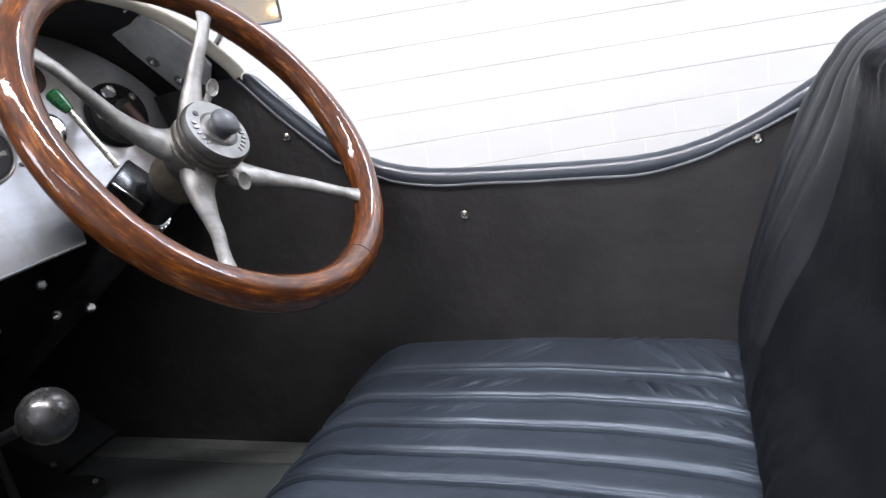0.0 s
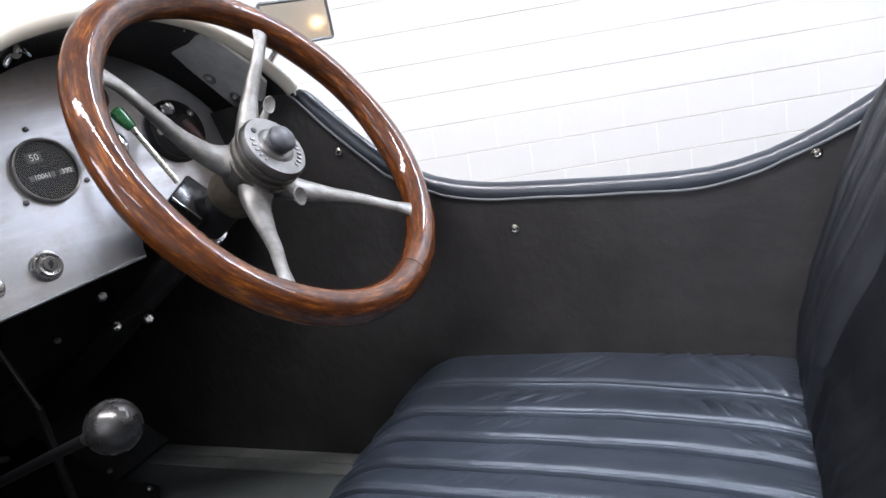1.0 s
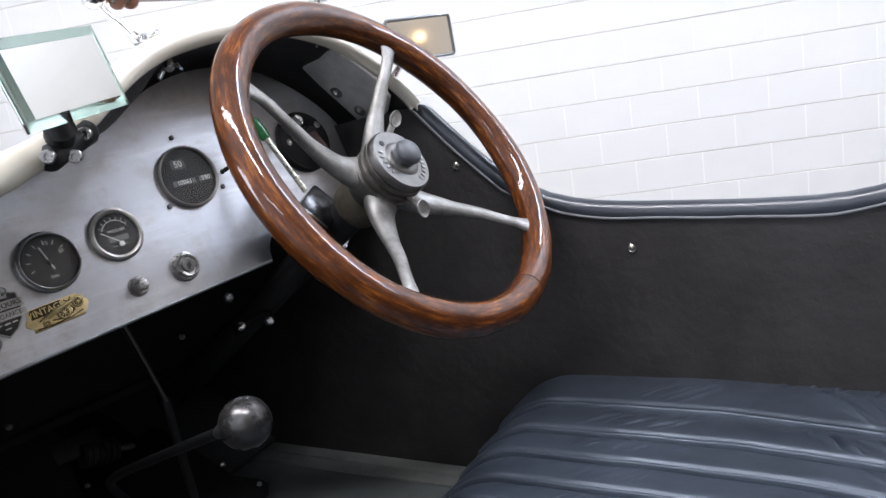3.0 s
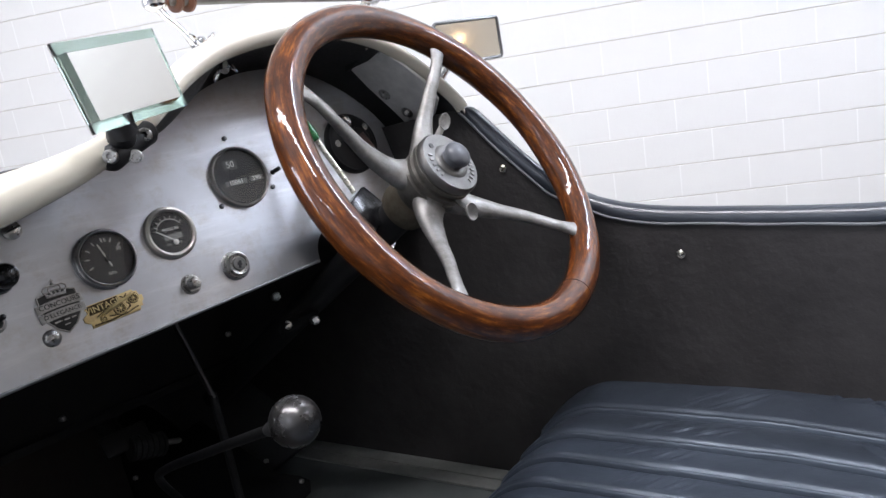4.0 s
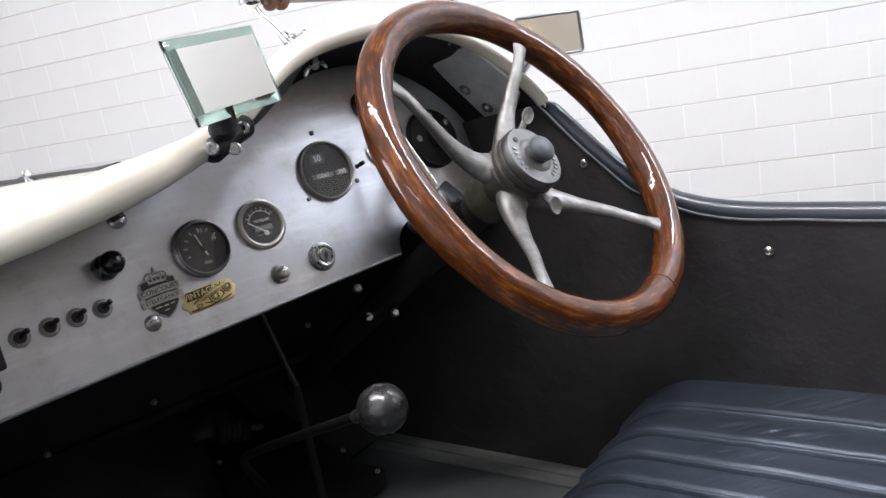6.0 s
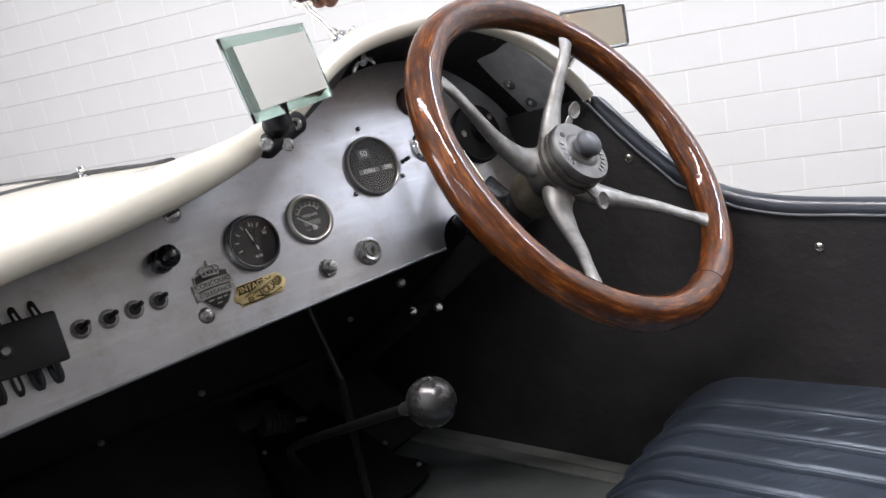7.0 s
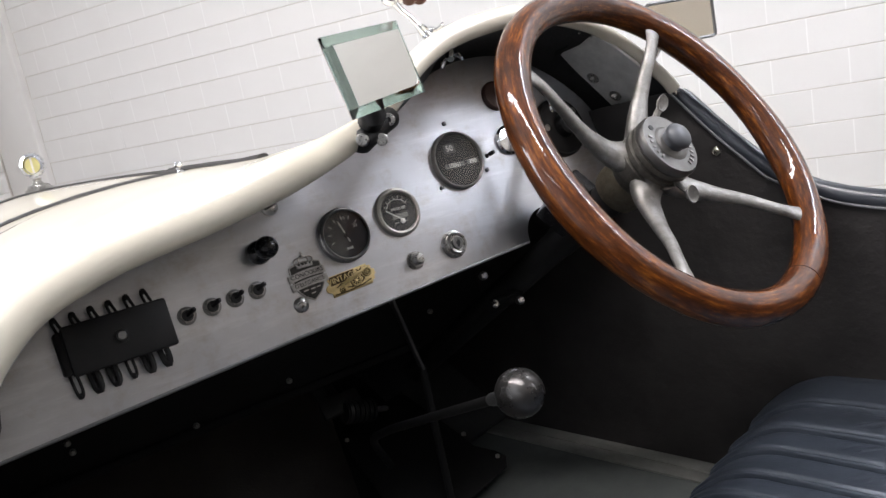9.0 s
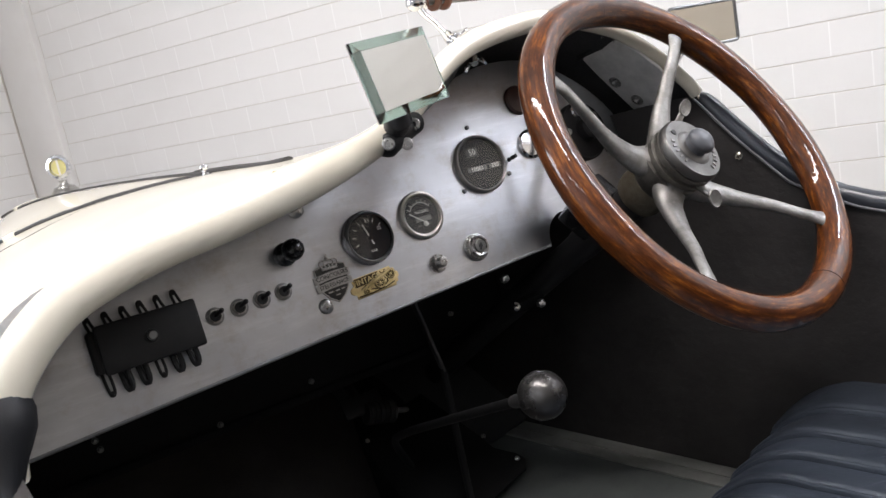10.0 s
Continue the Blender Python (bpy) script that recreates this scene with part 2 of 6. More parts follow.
# ---- building tools ----
def mesh_ob(name, bm, mat, parent=None, sharp=35.0):
    me = bpy.data.meshes.new(name)
    bmesh.ops.recalc_face_normals(bm, faces=bm.faces[:])
    bm.to_mesh(me)
    bm.free()
    for poly in me.polygons:
        poly.use_smooth = True
    me.set_sharp_from_angle(angle=radians(sharp))
    for one in mat if isinstance(mat, (list, tuple)) else [mat]:
        me.materials.append(one)
    ob = new(name, me)
    if parent:
        ob.parent = parent
    return ob


def part(name, bm, mat, parent, label="", sharp=35.0):
    return tagged(mesh_ob(name, bm, mat, parent, sharp), label)


def thing(name, m, label, category, group="", kind=""):
    ob = new(name)
    ob.empty_display_size = 0.02
    ob.matrix_world = m
    return tagged(ob, label, category, group, kind)


def curve_points(pts, n):
    """n points evenly spaced along a smooth curve through pts."""
    p = np.array(pts, float)
    q = np.vstack([2 * p[0] - p[1], p, 2 * p[-1] - p[-2]])
    out = []
    for i in range(1, len(q) - 2):
        for s in np.linspace(0, 1, 16, endpoint=False):
            a, b, c, d = q[i - 1 : i + 3]
            out.append(0.5 * (2 * b + (c - a) * s + (2 * a - 5 * b + 4 * c - d) * s * s + (3 * b - a - 3 * c + d) * s**3))
    out.append(p[-1])
    out = np.array(out)
    ln = np.r_[0, np.cumsum(np.linalg.norm(np.diff(out, axis=0), axis=1))]
    at = np.linspace(0, ln[-1], n)
    return np.stack([np.interp(at, ln, out[:, k]) for k in range(out.shape[1])], 1)


def sweep(bm, pts, radius, seg=12, flat=1.0, up=(0, 0, 1), cap=True, closed=False, mat=0):
    """A tube along pts; radius is a number or one for each point; flat squeezes it along up. UV: along, around."""
    p = [Vector(v) for v in pts]
    n = len(p)
    rad = list(radius) if hasattr(radius, "__len__") else [radius] * n
    fl = list(flat) if hasattr(flat, "__len__") else [flat] * n
    uv = bm.loops.layers.uv.verify()
    rings = []
    for i in range(n):
        tan = (p[(i + 1) % n] - p[i - 1]) if closed else (p[min(i + 1, n - 1)] - p[max(i - 1, 0)])
        tan.normalize()
        side = tan.cross(Vector(up))
        if side.length < 1e-4:
            side = tan.cross(Vector((1, 0.1, 0)))
        side.normalize()
        nor = side.cross(tan).normalized()
        rings.append([bm.verts.new(p[i] + float(rad[i]) * (math.cos(a) * side + float(fl[i]) * math.sin(a) * nor)) for a in (2 * math.pi * k / seg for k in range(seg))])
    for i in range(n if closed else n - 1):
        a, b = rings[i], rings[(i + 1) % n]
        for k in range(seg):
            f = bm.faces.new((a[k], a[(k + 1) % seg], b[(k + 1) % seg], b[k]))
            f.material_index = mat
            for loop, (u, v) in zip(f.loops, ((i, k), (i, k + 1), (i + 1, k + 1), (i + 1, k))):
                loop[uv].uv = (u / n, v / seg)
    if cap and not closed:
        for r in (rings[0][::-1], rings[-1]):
            bm.faces.new(r).material_index = mat
    return bm


def lathe(bm, profile, seg=32, m=None, cap=True, mat=0):
    """Turn (radius, height) pairs about z."""
    m = m or Matrix()
    rings = [[bm.verts.new(m @ Vector((r * math.cos(a), r * math.sin(a), h))) for a in (2 * math.pi * k / seg for k in range(seg))] for r, h in profile]
    for a, b in zip(rings, rings[1:]):
        for k in range(seg):
            bm.faces.new((a[k], a[(k + 1) % seg], b[(k + 1) % seg], b[k])).material_index = mat
    if cap:
        for r in (rings[0][::-1], rings[-1]):
            bm.faces.new(r).material_index = mat
    return bm


def box(bm, size, m=None, bevel=0.0, seg=2):
    made = bmesh.ops.create_cube(bm, size=1.0, matrix=(m or Matrix()) @ Matrix.Diagonal((*size, 1)))
    if bevel:
        edges = list({e for v in made["verts"] for e in v.link_edges})
        bmesh.ops.bevel(bm, geom=edges, offset=bevel, segments=seg, affect="EDGES", profile=0.5)
    return bm


def plate(bm, outline, thick, m=None, bevel=0.0):
    """A flat plate from an outline in x, y, from z = 0 up to thick."""
    m = m or Matrix()
    low = [bm.verts.new(m @ Vector((x, y, 0))) for x, y in outline]
    top = [bm.verts.new(m @ Vector((x, y, thick))) for x, y in outline]
    n = len(outline)
    bm.faces.new(low[::-1])
    f = bm.faces.new(top)
    for k in range(n):
        bm.faces.new((low[k], low[(k + 1) % n], top[(k + 1) % n], top[k]))
    if bevel:
        bmesh.ops.bevel(bm, geom=f.edges[:], offset=bevel, segments=2, affect="EDGES", profile=0.5)
    return bm


def sheet(bm, rows, thick=0.0, mat=0):
    """A surface through rows of points; thick > 0 gives it a back, offset along the normals."""
    rows = [[Vector(p) for p in r] for r in rows]
    nr, nc = len(rows), len(rows[0])
    front = [[bm.verts.new(p) for p in r] for r in rows]
    for i in range(nr - 1):
        for j in range(nc - 1):
            bm.faces.new((front[i][j], front[i][j + 1], front[i + 1][j + 1], front[i + 1][j])).material_index = mat
    if thick:
        back = []
        for i in range(nr):
            line = []
            for j in range(nc):
                du = rows[i][min(j + 1, nc - 1)] - rows[i][max(j - 1, 0)]
                dv = rows[min(i + 1, nr - 1)][j] - rows[max(i - 1, 0)][j]
                line.append(bm.verts.new(rows[i][j] - thick * du.cross(dv).normalized()))
            back.append(line)
        for i in range(nr - 1):
            for j in range(nc - 1):
                bm.faces.new((back[i][j], back[i + 1][j], back[i + 1][j + 1], back[i][j + 1])).material_index = mat
        edge = [(0, j) for j in range(nc)] + [(i, nc - 1) for i in range(1, nr)] + [(nr - 1, j) for j in range(nc - 2, -1, -1)] + [(i, 0) for i in range(nr - 2, 0, -1)]
        for (a, b), (c, d) in zip(edge, edge[1:] + edge[:1]):
            bm.faces.new((front[a][b], back[a][b], back[c][d], front[c][d])).material_index = mat
    return bm


def axes(origin, x, y, z):
    """The pose with these axes."""
    m = Matrix((x, y, z)).transposed().to_4x4()
    m.translation = origin
    return m


def text_mesh(bm, words, size, m, depth=0.0004):
    """Letters of the built-in font as flat geometry, centred at the pose m."""
    cu = bpy.data.curves.new("letters", "FONT")
    cu.body, cu.size, cu.extrude, cu.align_x, cu.align_y, cu.resolution_u = words, size, depth, "CENTER", "CENTER", 3
    ob = bpy.data.objects.new("letters", cu)
    scene.collection.objects.link(ob)
    bpy.context.view_layer.update()
    me = bpy.data.meshes.new_from_object(ob.evaluated_get(bpy.context.evaluated_depsgraph_get()))
    bpy.data.objects.remove(ob)
    bpy.data.curves.remove(cu)
    me.transform(m)
    bm.from_mesh(me)
    bpy.data.meshes.remove(me)
    return bm



# ---- the room ----
WALL_ALONG, WALL_IN = Vector((0.85785, 0.5139, 0)), Vector((0.5139, -0.85785, 0))
ROOM = axes((-0.2709, 1.5987, 0), WALL_ALONG, -WALL_IN, Vector((0, 0, 1)))
WEST, EAST, SOUTH, CEILING = -3.10, 4.6, -5.2, 2.9
COURSE, BRICK_LONG, BED = 0.08665, 0.1733, 0.8259


def room_ob(name, bm, mat, kind_label="", m=None):
    ob = mesh_ob(name, bm, mat)
    ob.matrix_world = m or ROOM
    return tagged(ob, kind_label, kind="structure")


bm = bmesh.new()
box(bm, (EAST - WEST + 0.4, 0.2, CEILING + 0.1), pose((EAST + WEST) / 2, 0.1022, CEILING / 2))
wall_north = room_ob("wall_north", bm, MORTAR, "white painted brick wall with shadowed bed joints")
bm = bmesh.new()
WIN_Y0, WIN_Y1, WIN_Z0, WIN_Z1 = -4.5, -2.8, 0.95, 2.75
for y0, y1, z0, z1 in ((SOUTH - 0.1, WIN_Y0, -0.05, CEILING), (WIN_Y1, 0.1, -0.05, CEILING), (WIN_Y0, WIN_Y1, -0.05, WIN_Z0), (WIN_Y0, WIN_Y1, WIN_Z1, CEILING)):
    box(bm, (0.2, y1 - y0, z1 - z0), pose(WEST - 0.1035, (y0 + y1) / 2, (z0 + z1) / 2))
wall_west = room_ob("wall_west", bm, MORTAR, "white painted brick wall beside a plain column")
bm = bmesh.new()
box(bm, (EAST - WEST, 0.2, CEILING + 0.1), pose((EAST + WEST) / 2, SOUTH - 0.1, CEILING / 2))
wall_south = room_ob("wall_south", bm, GREY_WALL, "plain grey plastered wall")
bm = bmesh.new()
box(bm, (0.2, -SOUTH + 0.2, CEILING + 0.1), pose(EAST + 0.1, SOUTH / 2, CEILING / 2))
wall_east = room_ob("wall_east", bm, BEIGE, "plain beige plastered wall")
bm = bmesh.new()
box(bm, (EAST - WEST + 0.6, -SOUTH + 0.6, 0.2), pose((EAST + WEST) / 2, SOUTH / 2, -0.1))
floor = room_ob("floor", bm, CONCRETE, "smooth grey concrete garage floor")
bm = bmesh.new()
box(bm, (EAST - WEST + 0.6, -SOUTH + 0.6, 0.15), pose((EAST + WEST) / 2, SOUTH / 2, CEILING + 0.08))
ceiling = room_ob("ceiling", bm, GREY_CEILING, "plain grey ceiling")
bm = bmesh.new()
box(bm, (0.236, 0.2, CEILING), pose(WEST + 0.118, 0.07, CEILING / 2), 0.004)
column = room_ob("column", bm, PLASTER, "plain white square column in the corner of the brick walls")

# window in the west wall, out of view, whose daylight comes in from the front left
window_m = ROOM @ pose(WEST - 0.12, (WIN_Y0 + WIN_Y1) / 2, (WIN_Z0 + WIN_Z1) / 2)
window = thing("window_1", window_m, "plain white window with two panes", "window", kind="structure")
ww, wh = WIN_Y1 - WIN_Y0, WIN_Z1 - WIN_Z0
for y, z, ly, lz in ((0, wh / 2 - 0.03, ww, 0.06), (0, -wh / 2 + 0.03, ww, 0.06), (ww / 2 - 0.03, 0, 0.06, wh - 0.12), (-ww / 2 + 0.03, 0, 0.06, wh - 0.12), (0, 0, 0.05, wh - 0.12)):
    bm = bmesh.new()
    box(bm, (0.06, ly, lz), pose(0, y, z), 0.004)
    part("window_frame", bm, PLASTER, window)
for y in (-ww / 4, ww / 4):
    bm = bmesh.new()
    box(bm, (0.004, ww / 2 - 0.08, wh - 0.12), pose(0, y, 0))
    part("pane", bm, GLASS, window, "clear window pane").visible_shadow = False
daylight = area_lamp("window_daylight", (0, 0, 0), (1, 0, 0), ww - 0.1, wh - 0.1, WINDOW_SKY, (0.81, 0.87, 1.0))
daylight.matrix_world = window_m @ axes((0.05, 0, 0), Vector((0, 1, 0)), Vector((0, 0, 1)), Vector((1, 0, 0))) @ pose(0, 0, 0, 0, 180, 0)
bm = bmesh.new()
box(bm, (60, 60, 0.1), pose(-8, 0, -0.28))
ground = room_ob("ground", bm, CONCRETE, "grey paved ground outside")

# ceiling lamps: two long fittings near the brick wall, one over the car and one at the back of the room
COOL, WARM = (0.81, 0.87, 1.02), (0.98, 0.96, 1.02)


def ceiling_light(x, y, long, watts, colour, turn=0.0):
    m = ROOM @ pose(x, y, CEILING, 0, 0, turn)
    lamp_ob = thing("ceiling_light", m, "white ceiling light fitting with a long diffuser", "ceiling light", "ceiling lights")
    bm = bmesh.new()
    box(bm, (long, 0.22, 0.06), pose(0, 0, -0.035), 0.006)
    part("housing", bm, PLASTER, lamp_ob)
    lit = bpy.data.materials.new("lit diffuser")
    lit.use_nodes = True
    p = lit.node_tree.nodes["Principled BSDF"]
    p.inputs["Emission Color"].default_value, p.inputs["Emission Strength"].default_value = (*colour, 1), 8.0
    bm = bmesh.new()
    box(bm, (long - 0.04, 0.18, 0.012), pose(0, 0, -0.072), 0.004)
    part("diffuser", bm, lit, lamp_ob, "glowing diffuser")
    eye = m @ Vector((0, 0, -0.09))
    lamp = area_lamp("ceiling_lamp", eye, eye - Vector((0, 0, 1)), long - 0.06, 0.18, watts, colour)
    lamp.matrix_world = m @ pose(0, 0, -0.085)
    return lamp_ob


ceiling_light(1.95, -0.34, 2.6, LAMP_WALL, COOL)
ceiling_light(3.5, -0.55, 1.5, LAMP_END, COOL)
ceiling_light(-0.45, -2.05, 2.4, LAMP_OVER, WARM)
ceiling_light(-0.3, -4.5, 1.5, LAMP_REAR, COOL)

# warm bulb on the far wall, seen in the driving mirror
wall_lamp = thing("wall_lamp", ROOM @ pose(EAST, -1.50, 1.34, 0, -90, 0), "small warm wall lamp with a round shade", "wall lamp")
bm = bmesh.new()
lathe(bm, [(0.05, 0.0), (0.05, 0.02), (0.02, 0.03), (0.02, 0.06)], 24)
part("base", bm, NICKEL, wall_lamp)
glow = bpy.data.materials.new("lit bulb")
glow.use_nodes = True
glow.node_tree.nodes["Principled BSDF"].inputs["Emission Color"].default_value = (1.0, 0.62, 0.28, 1)
glow.node_tree.nodes["Principled BSDF"].inputs["Emission Strength"].default_value = 9.0
bm = bmesh.new()
lathe(bm, [(0.032 * math.cos(a), 0.09 + 0.032 * math.sin(a)) for a in np.linspace(-1.45, 1.45, 14)], 24)
part("bulb", bm, glow, wall_lamp, "glowing warm globe")


# ---- the car ----
# Seats and sides stand square to AX, the car's long axis (towards the tail); AY points to its right.
AX, AY, UP = Vector((0.97712, 0.21269, 0)), Vector((-0.21269, 0.97712, 0)), Vector((0, 0, 1))
CAR = axes((0, 0, 0), AX, AY, UP)
FLOOR_Z = 0.397
car = thing("vintage_car", Matrix(), "open vintage sports car with cream paint and black leather trim", "car")

# the rolled rear edge of the scuttle, as x, y and z
EDGE = [(0.085, -0.30, 0.775), (0.085, -0.292, 0.815), (0.086, -0.272, 0.852), (0.086, -0.235, 0.885), (0.087, -0.19, 0.903), (0.087, -0.15, 0.912), (0.088, -0.10, 0.920), (0.089, -0.044, 0.932), (0.090, 0.012, 0.945), (0.088, 0.052, 0.958),
        (0.070, 0.094, 0.976), (0.044, 0.151, 1.009), (0.034, 0.194, 1.0285), (0.030, 0.23, 1.038), (0.027, 0.268, 1.044), (0.024, 0.305, 1.0475), (0.023, 0.349, 1.045), (0.030, 0.4127, 1.0266), (0.038, 0.4410, 1.0094), (0.050, 0.4740, 0.9803), (0.062, 0.5022, 0.9475), (0.067, 0.5118, 0.9311)]
roll_edge = curve_points(EDGE, 90)
edge = curve_points(EDGE + [(0.064, 0.530, 0.90), (0.060, 0.550, 0.84)], 96)
# forward of the edge: x, how far the low middle, the hump and the left flank have died out, middle, half width and top of the bonnet's arch
SECTIONS = ((-0.04, 0.92, 0.06, 0.32, 0.08, 0.43, 0.941), (-0.09, 0.97, 0.22, 0.46, 0.07, 0.43, 0.940), (-0.16, 1, 0.5, 0.64, 0.06, 0.425, 0.939), (-0.25, 1, 0.85, 0.82, 0.04, 0.42, 0.938),
            (-0.40, 1, 1, 1, 0.02, 0.40, 0.937), (-0.7, 1, 1, 1, -0.02, 0.355, 0.936), (-1.0, 1, 1, 1, -0.05, 0.30, 0.933), (-1.5, 1, 1, 1, -0.07, 0.24, 0.925))
SECT_N = 44


def scuttle_grid():
    """Sections of scuttle and bonnet, from the rolled edge forward to the radiator; the hump before the driver dies out more slowly than the rest."""
    ang = np.pi * (1 - np.linspace(0, 1, len(edge)))
    keep = np.clip((edge[:, 1] - 0.12) / 0.12, 0, 1)
    keep = keep * keep * (3 - 2 * keep)
    flank = np.clip((-0.02 - edge[:, 1]) / 0.12, 0, 1)
    rows = [edge - np.c_[np.zeros((len(edge), 2)), 0.004 * (1 - keep) * (1 - flank)]]
    for x, fast, slow, left, cy, wide, top in SECTIONS:
        ell = np.stack([cy + wide * np.sign(np.cos(ang)) * np.abs(np.cos(ang)) ** 0.75, top - 0.3 + 0.3 * np.abs(np.sin(ang)) ** 0.85], 1)
        mix = ((fast * (1 - flank) + left * flank) * (1 - keep) + slow * keep)[:, None]
        if len(rows) == 1:
            near = (0.62 - 0.22 * flank[:, None]) * mix
            rows.append(np.c_[edge[:, 0] * 0.62 + x * 0.38, edge[:, 1:] * (1 - near) + ell * near - np.c_[np.zeros(len(edge)), 0.006 * (1 - keep) * (1 - flank)]])
        yz = edge[:, 1:] * (1 - mix) + ell * mix
        rows.append(np.c_[np.full(len(edge), x), yz])
    arr = np.array(rows)
    return np.stack([curve_points(arr[:, j], SECT_N) for j in range(arr.shape[1])], 1)


GRID = scuttle_grid()


def scuttle_rows(drop=0.0):
    return [[(x, y, z - drop) for x, y, z in row] for row in GRID]


def on_bonnet(x, y):
    """The bonnet's height at x, y."""
    i = int(np.argmin(np.abs(GRID[:, 40, 0] - x)))
    row = GRID[i]
    return float(np.interp(y, row[:, 1], row[:, 2]))


bm = bmesh.new()
sheet(bm, [r[::-1] for r in scuttle_rows()], 0.003)
scuttle = part("bonnet", bm, CREAM, car, "glossy cream painted scuttle and bonnet")
bm = bmesh.new()
sheet(bm, [r[::-1] for r in scuttle_rows(0.0048)[:26]], 0.001)
part("scuttle_lining", bm, LINING, car, "black cavity shade under the scuttle")
bm = bmesh.new()
roll_r = [0.0120 + 0.0060 * min(1.0, max(0.0, (0.05 - y) / 0.08)) - 0.0035 * min(1.0, max(0.0, (y - 0.30) / 0.08)) for _, y, z in roll_edge]
sweep(bm, roll_edge, roll_r, 14, up=(1, 0, 0))
part("scuttle_edge", bm, CREAM, car, "cream painted rolled edge of the scuttle")

# right side: trim panel, leather roll, outer skin
SIDE = axes((0.3052, 0.5904, 0), AX, AY, UP)
TOP_R = [(-0.62, 0.86), (-0.42, 0.89), (-0.25, 0.929), (-0.225, 0.912), (-0.165, 0.848), (-0.115, 0.803), (-0.06, 0.786), (0.035, 0.780), (0.165, 0.777), (0.24, 0.782), (0.31, 0.802), (0.39, 0.844), (0.47, 0.882), (0.62, 0.905)]
TRIM_TOP = [(-0.95, 0.86), (-0.42, 0.915), (-0.30, 0.9265), (-0.262, 0.9285), (-0.254, 0.9270), (-0.2445, 0.9155), (-0.2185, 0.8810), (-0.196, 0.8545), (-0.162, 0.8185), (-0.1525, 0.8098), (-0.1005, 0.7830), (-0.07, 0.7730), (-0.016, 0.7660), (0.072, 0.7625), (0.165, 0.7590), (0.225, 0.7600), (0.274, 0.7705), (0.3035, 0.7830), (0.346, 0.8000), (0.41, 0.8300), (0.48, 0.8600), (0.62, 0.88)]
ROLL_TOP = [(-0.241, 0.9340), (-0.2300, 0.9180), (-0.2055, 0.8880), (-0.1775, 0.8560), (-0.147, 0.8295), (-0.118, 0.8075), (-0.083, 0.7945), (-0.040, 0.7863), (0.0, 0.7830), (0.071, 0.7797), (0.165, 0.7772), (0.225, 0.7785), (0.275, 0.7880), (0.3046, 0.7988), (0.347, 0.8181), (0.390, 0.8433), (0.45, 0.876), (0.56, 0.905)]


def bend(x):
    """The right side draws in towards the scuttle."""
    return -0.0164 * (max(0.0, -0.1 - x) / 0.11) ** 1.5 if x > -0.34 else bend(-0.3399)


def side_panel(name, m, top, low, mat, thick, label, y=0.0, inward=False):
    line = curve_points(top, 140)
    bm = bmesh.new()
    rows = []
    for k in np.linspace(0, 1, 16):
        row = [(x, z * k + low * (1 - k)) for x, z in line]
        rows.append([(x, y + (bend(x) * min(1.0, max(0.0, (z - 0.42) / 0.40)) if inward else 0.0), z) for x, z in row])
    sheet(bm, rows, thick)
    ob = part(name, bm, mat, car, label)
    ob.matrix_local = m
    return ob


def below(line, gap):
    """The line moved square to itself."""
    p = curve_points(line, 90)
    t = np.gradient(p, axis=0)
    t /= np.linalg.norm(t, axis=1)[:, None]
    return p + np.stack([t[:, 1], -t[:, 0]], 1) * gap


side_panel("side_trim", SIDE, TRIM_TOP, FLOOR_Z - 0.03, TRIM_LEATHER, 0.008, "black leathercloth side trim", inward=True)
side_panel("body_side", SIDE, [(x, z - 0.075) for x, z in TOP_R], 0.30, CREAM, 0.004, "cream painted body side", 0.045)


def leather_roll(m, pts, radius, name, label):
    bm = bmesh.new()
    sweep(bm, pts, radius, 20)
    ob = part(name, bm, ROLL_LEATHER, car, label)
    ob.matrix_local = m
    return ob


mid = [(-0.256, 0.9245), (-0.250, 0.9235)] + [tuple(q) for q in below(ROLL_TOP, 0.0128)]
rr = [0.004, 0.0085, 0.0108, 0.0122] + [0.0128 + 0.0002 * math.sin(0.5 * k) * math.sin(0.13 * k) for k in range(len(mid) - 4)]
for _ in range(3):
    mid = [mid[0]] + [tuple((np.array(mid[k - 1]) + 2 * np.array(mid[k]) + np.array(mid[k + 1])) / 4) for k in range(1, len(mid) - 1)] + [mid[-1]]
mid, rr = mid[:4] + mid[4::3], rr[:4] + rr[4::3]
leather_roll(SIDE, [(x, bend(x) + 0.0130, z) for x, z in mid], rr, "cockpit_roll", "black leather roll along the cockpit edge")
bm = bmesh.new()
sweep(bm, [(x, bend(x) - 0.0022, z + 0.0005 * math.sin(55 * x)) for x, z in curve_points([q for q in TRIM_TOP if q[0] > -0.26], 120)], 0.0017, 8)
piping = part("piping", bm, PIPING, car, "narrow rubbed leather piping under the roll")
piping.matrix_local = SIDE

# left side
SIDE_L = axes(AY * -0.315, AX, AY, UP)
TOP_L = [(-0.62, 0.74), (-0.3, 0.78), (-0.02, 0.80), (0.02, 0.800), (0.06, 0.77), (0.10, 0.74), (0.18, 0.705), (0.32, 0.69), (0.50, 0.69), (0.62, 0.71), (0.74, 0.77), (0.86, 0.82)]
side_panel("side_trim", SIDE_L, TOP_L, FLOOR_Z - 0.03, TRIM_LEATHER, 0.012, "black leathercloth side trim")
side_panel("body_side", SIDE_L, TOP_L, 0.30, CREAM, 0.004, "cream painted body side", -0.045)
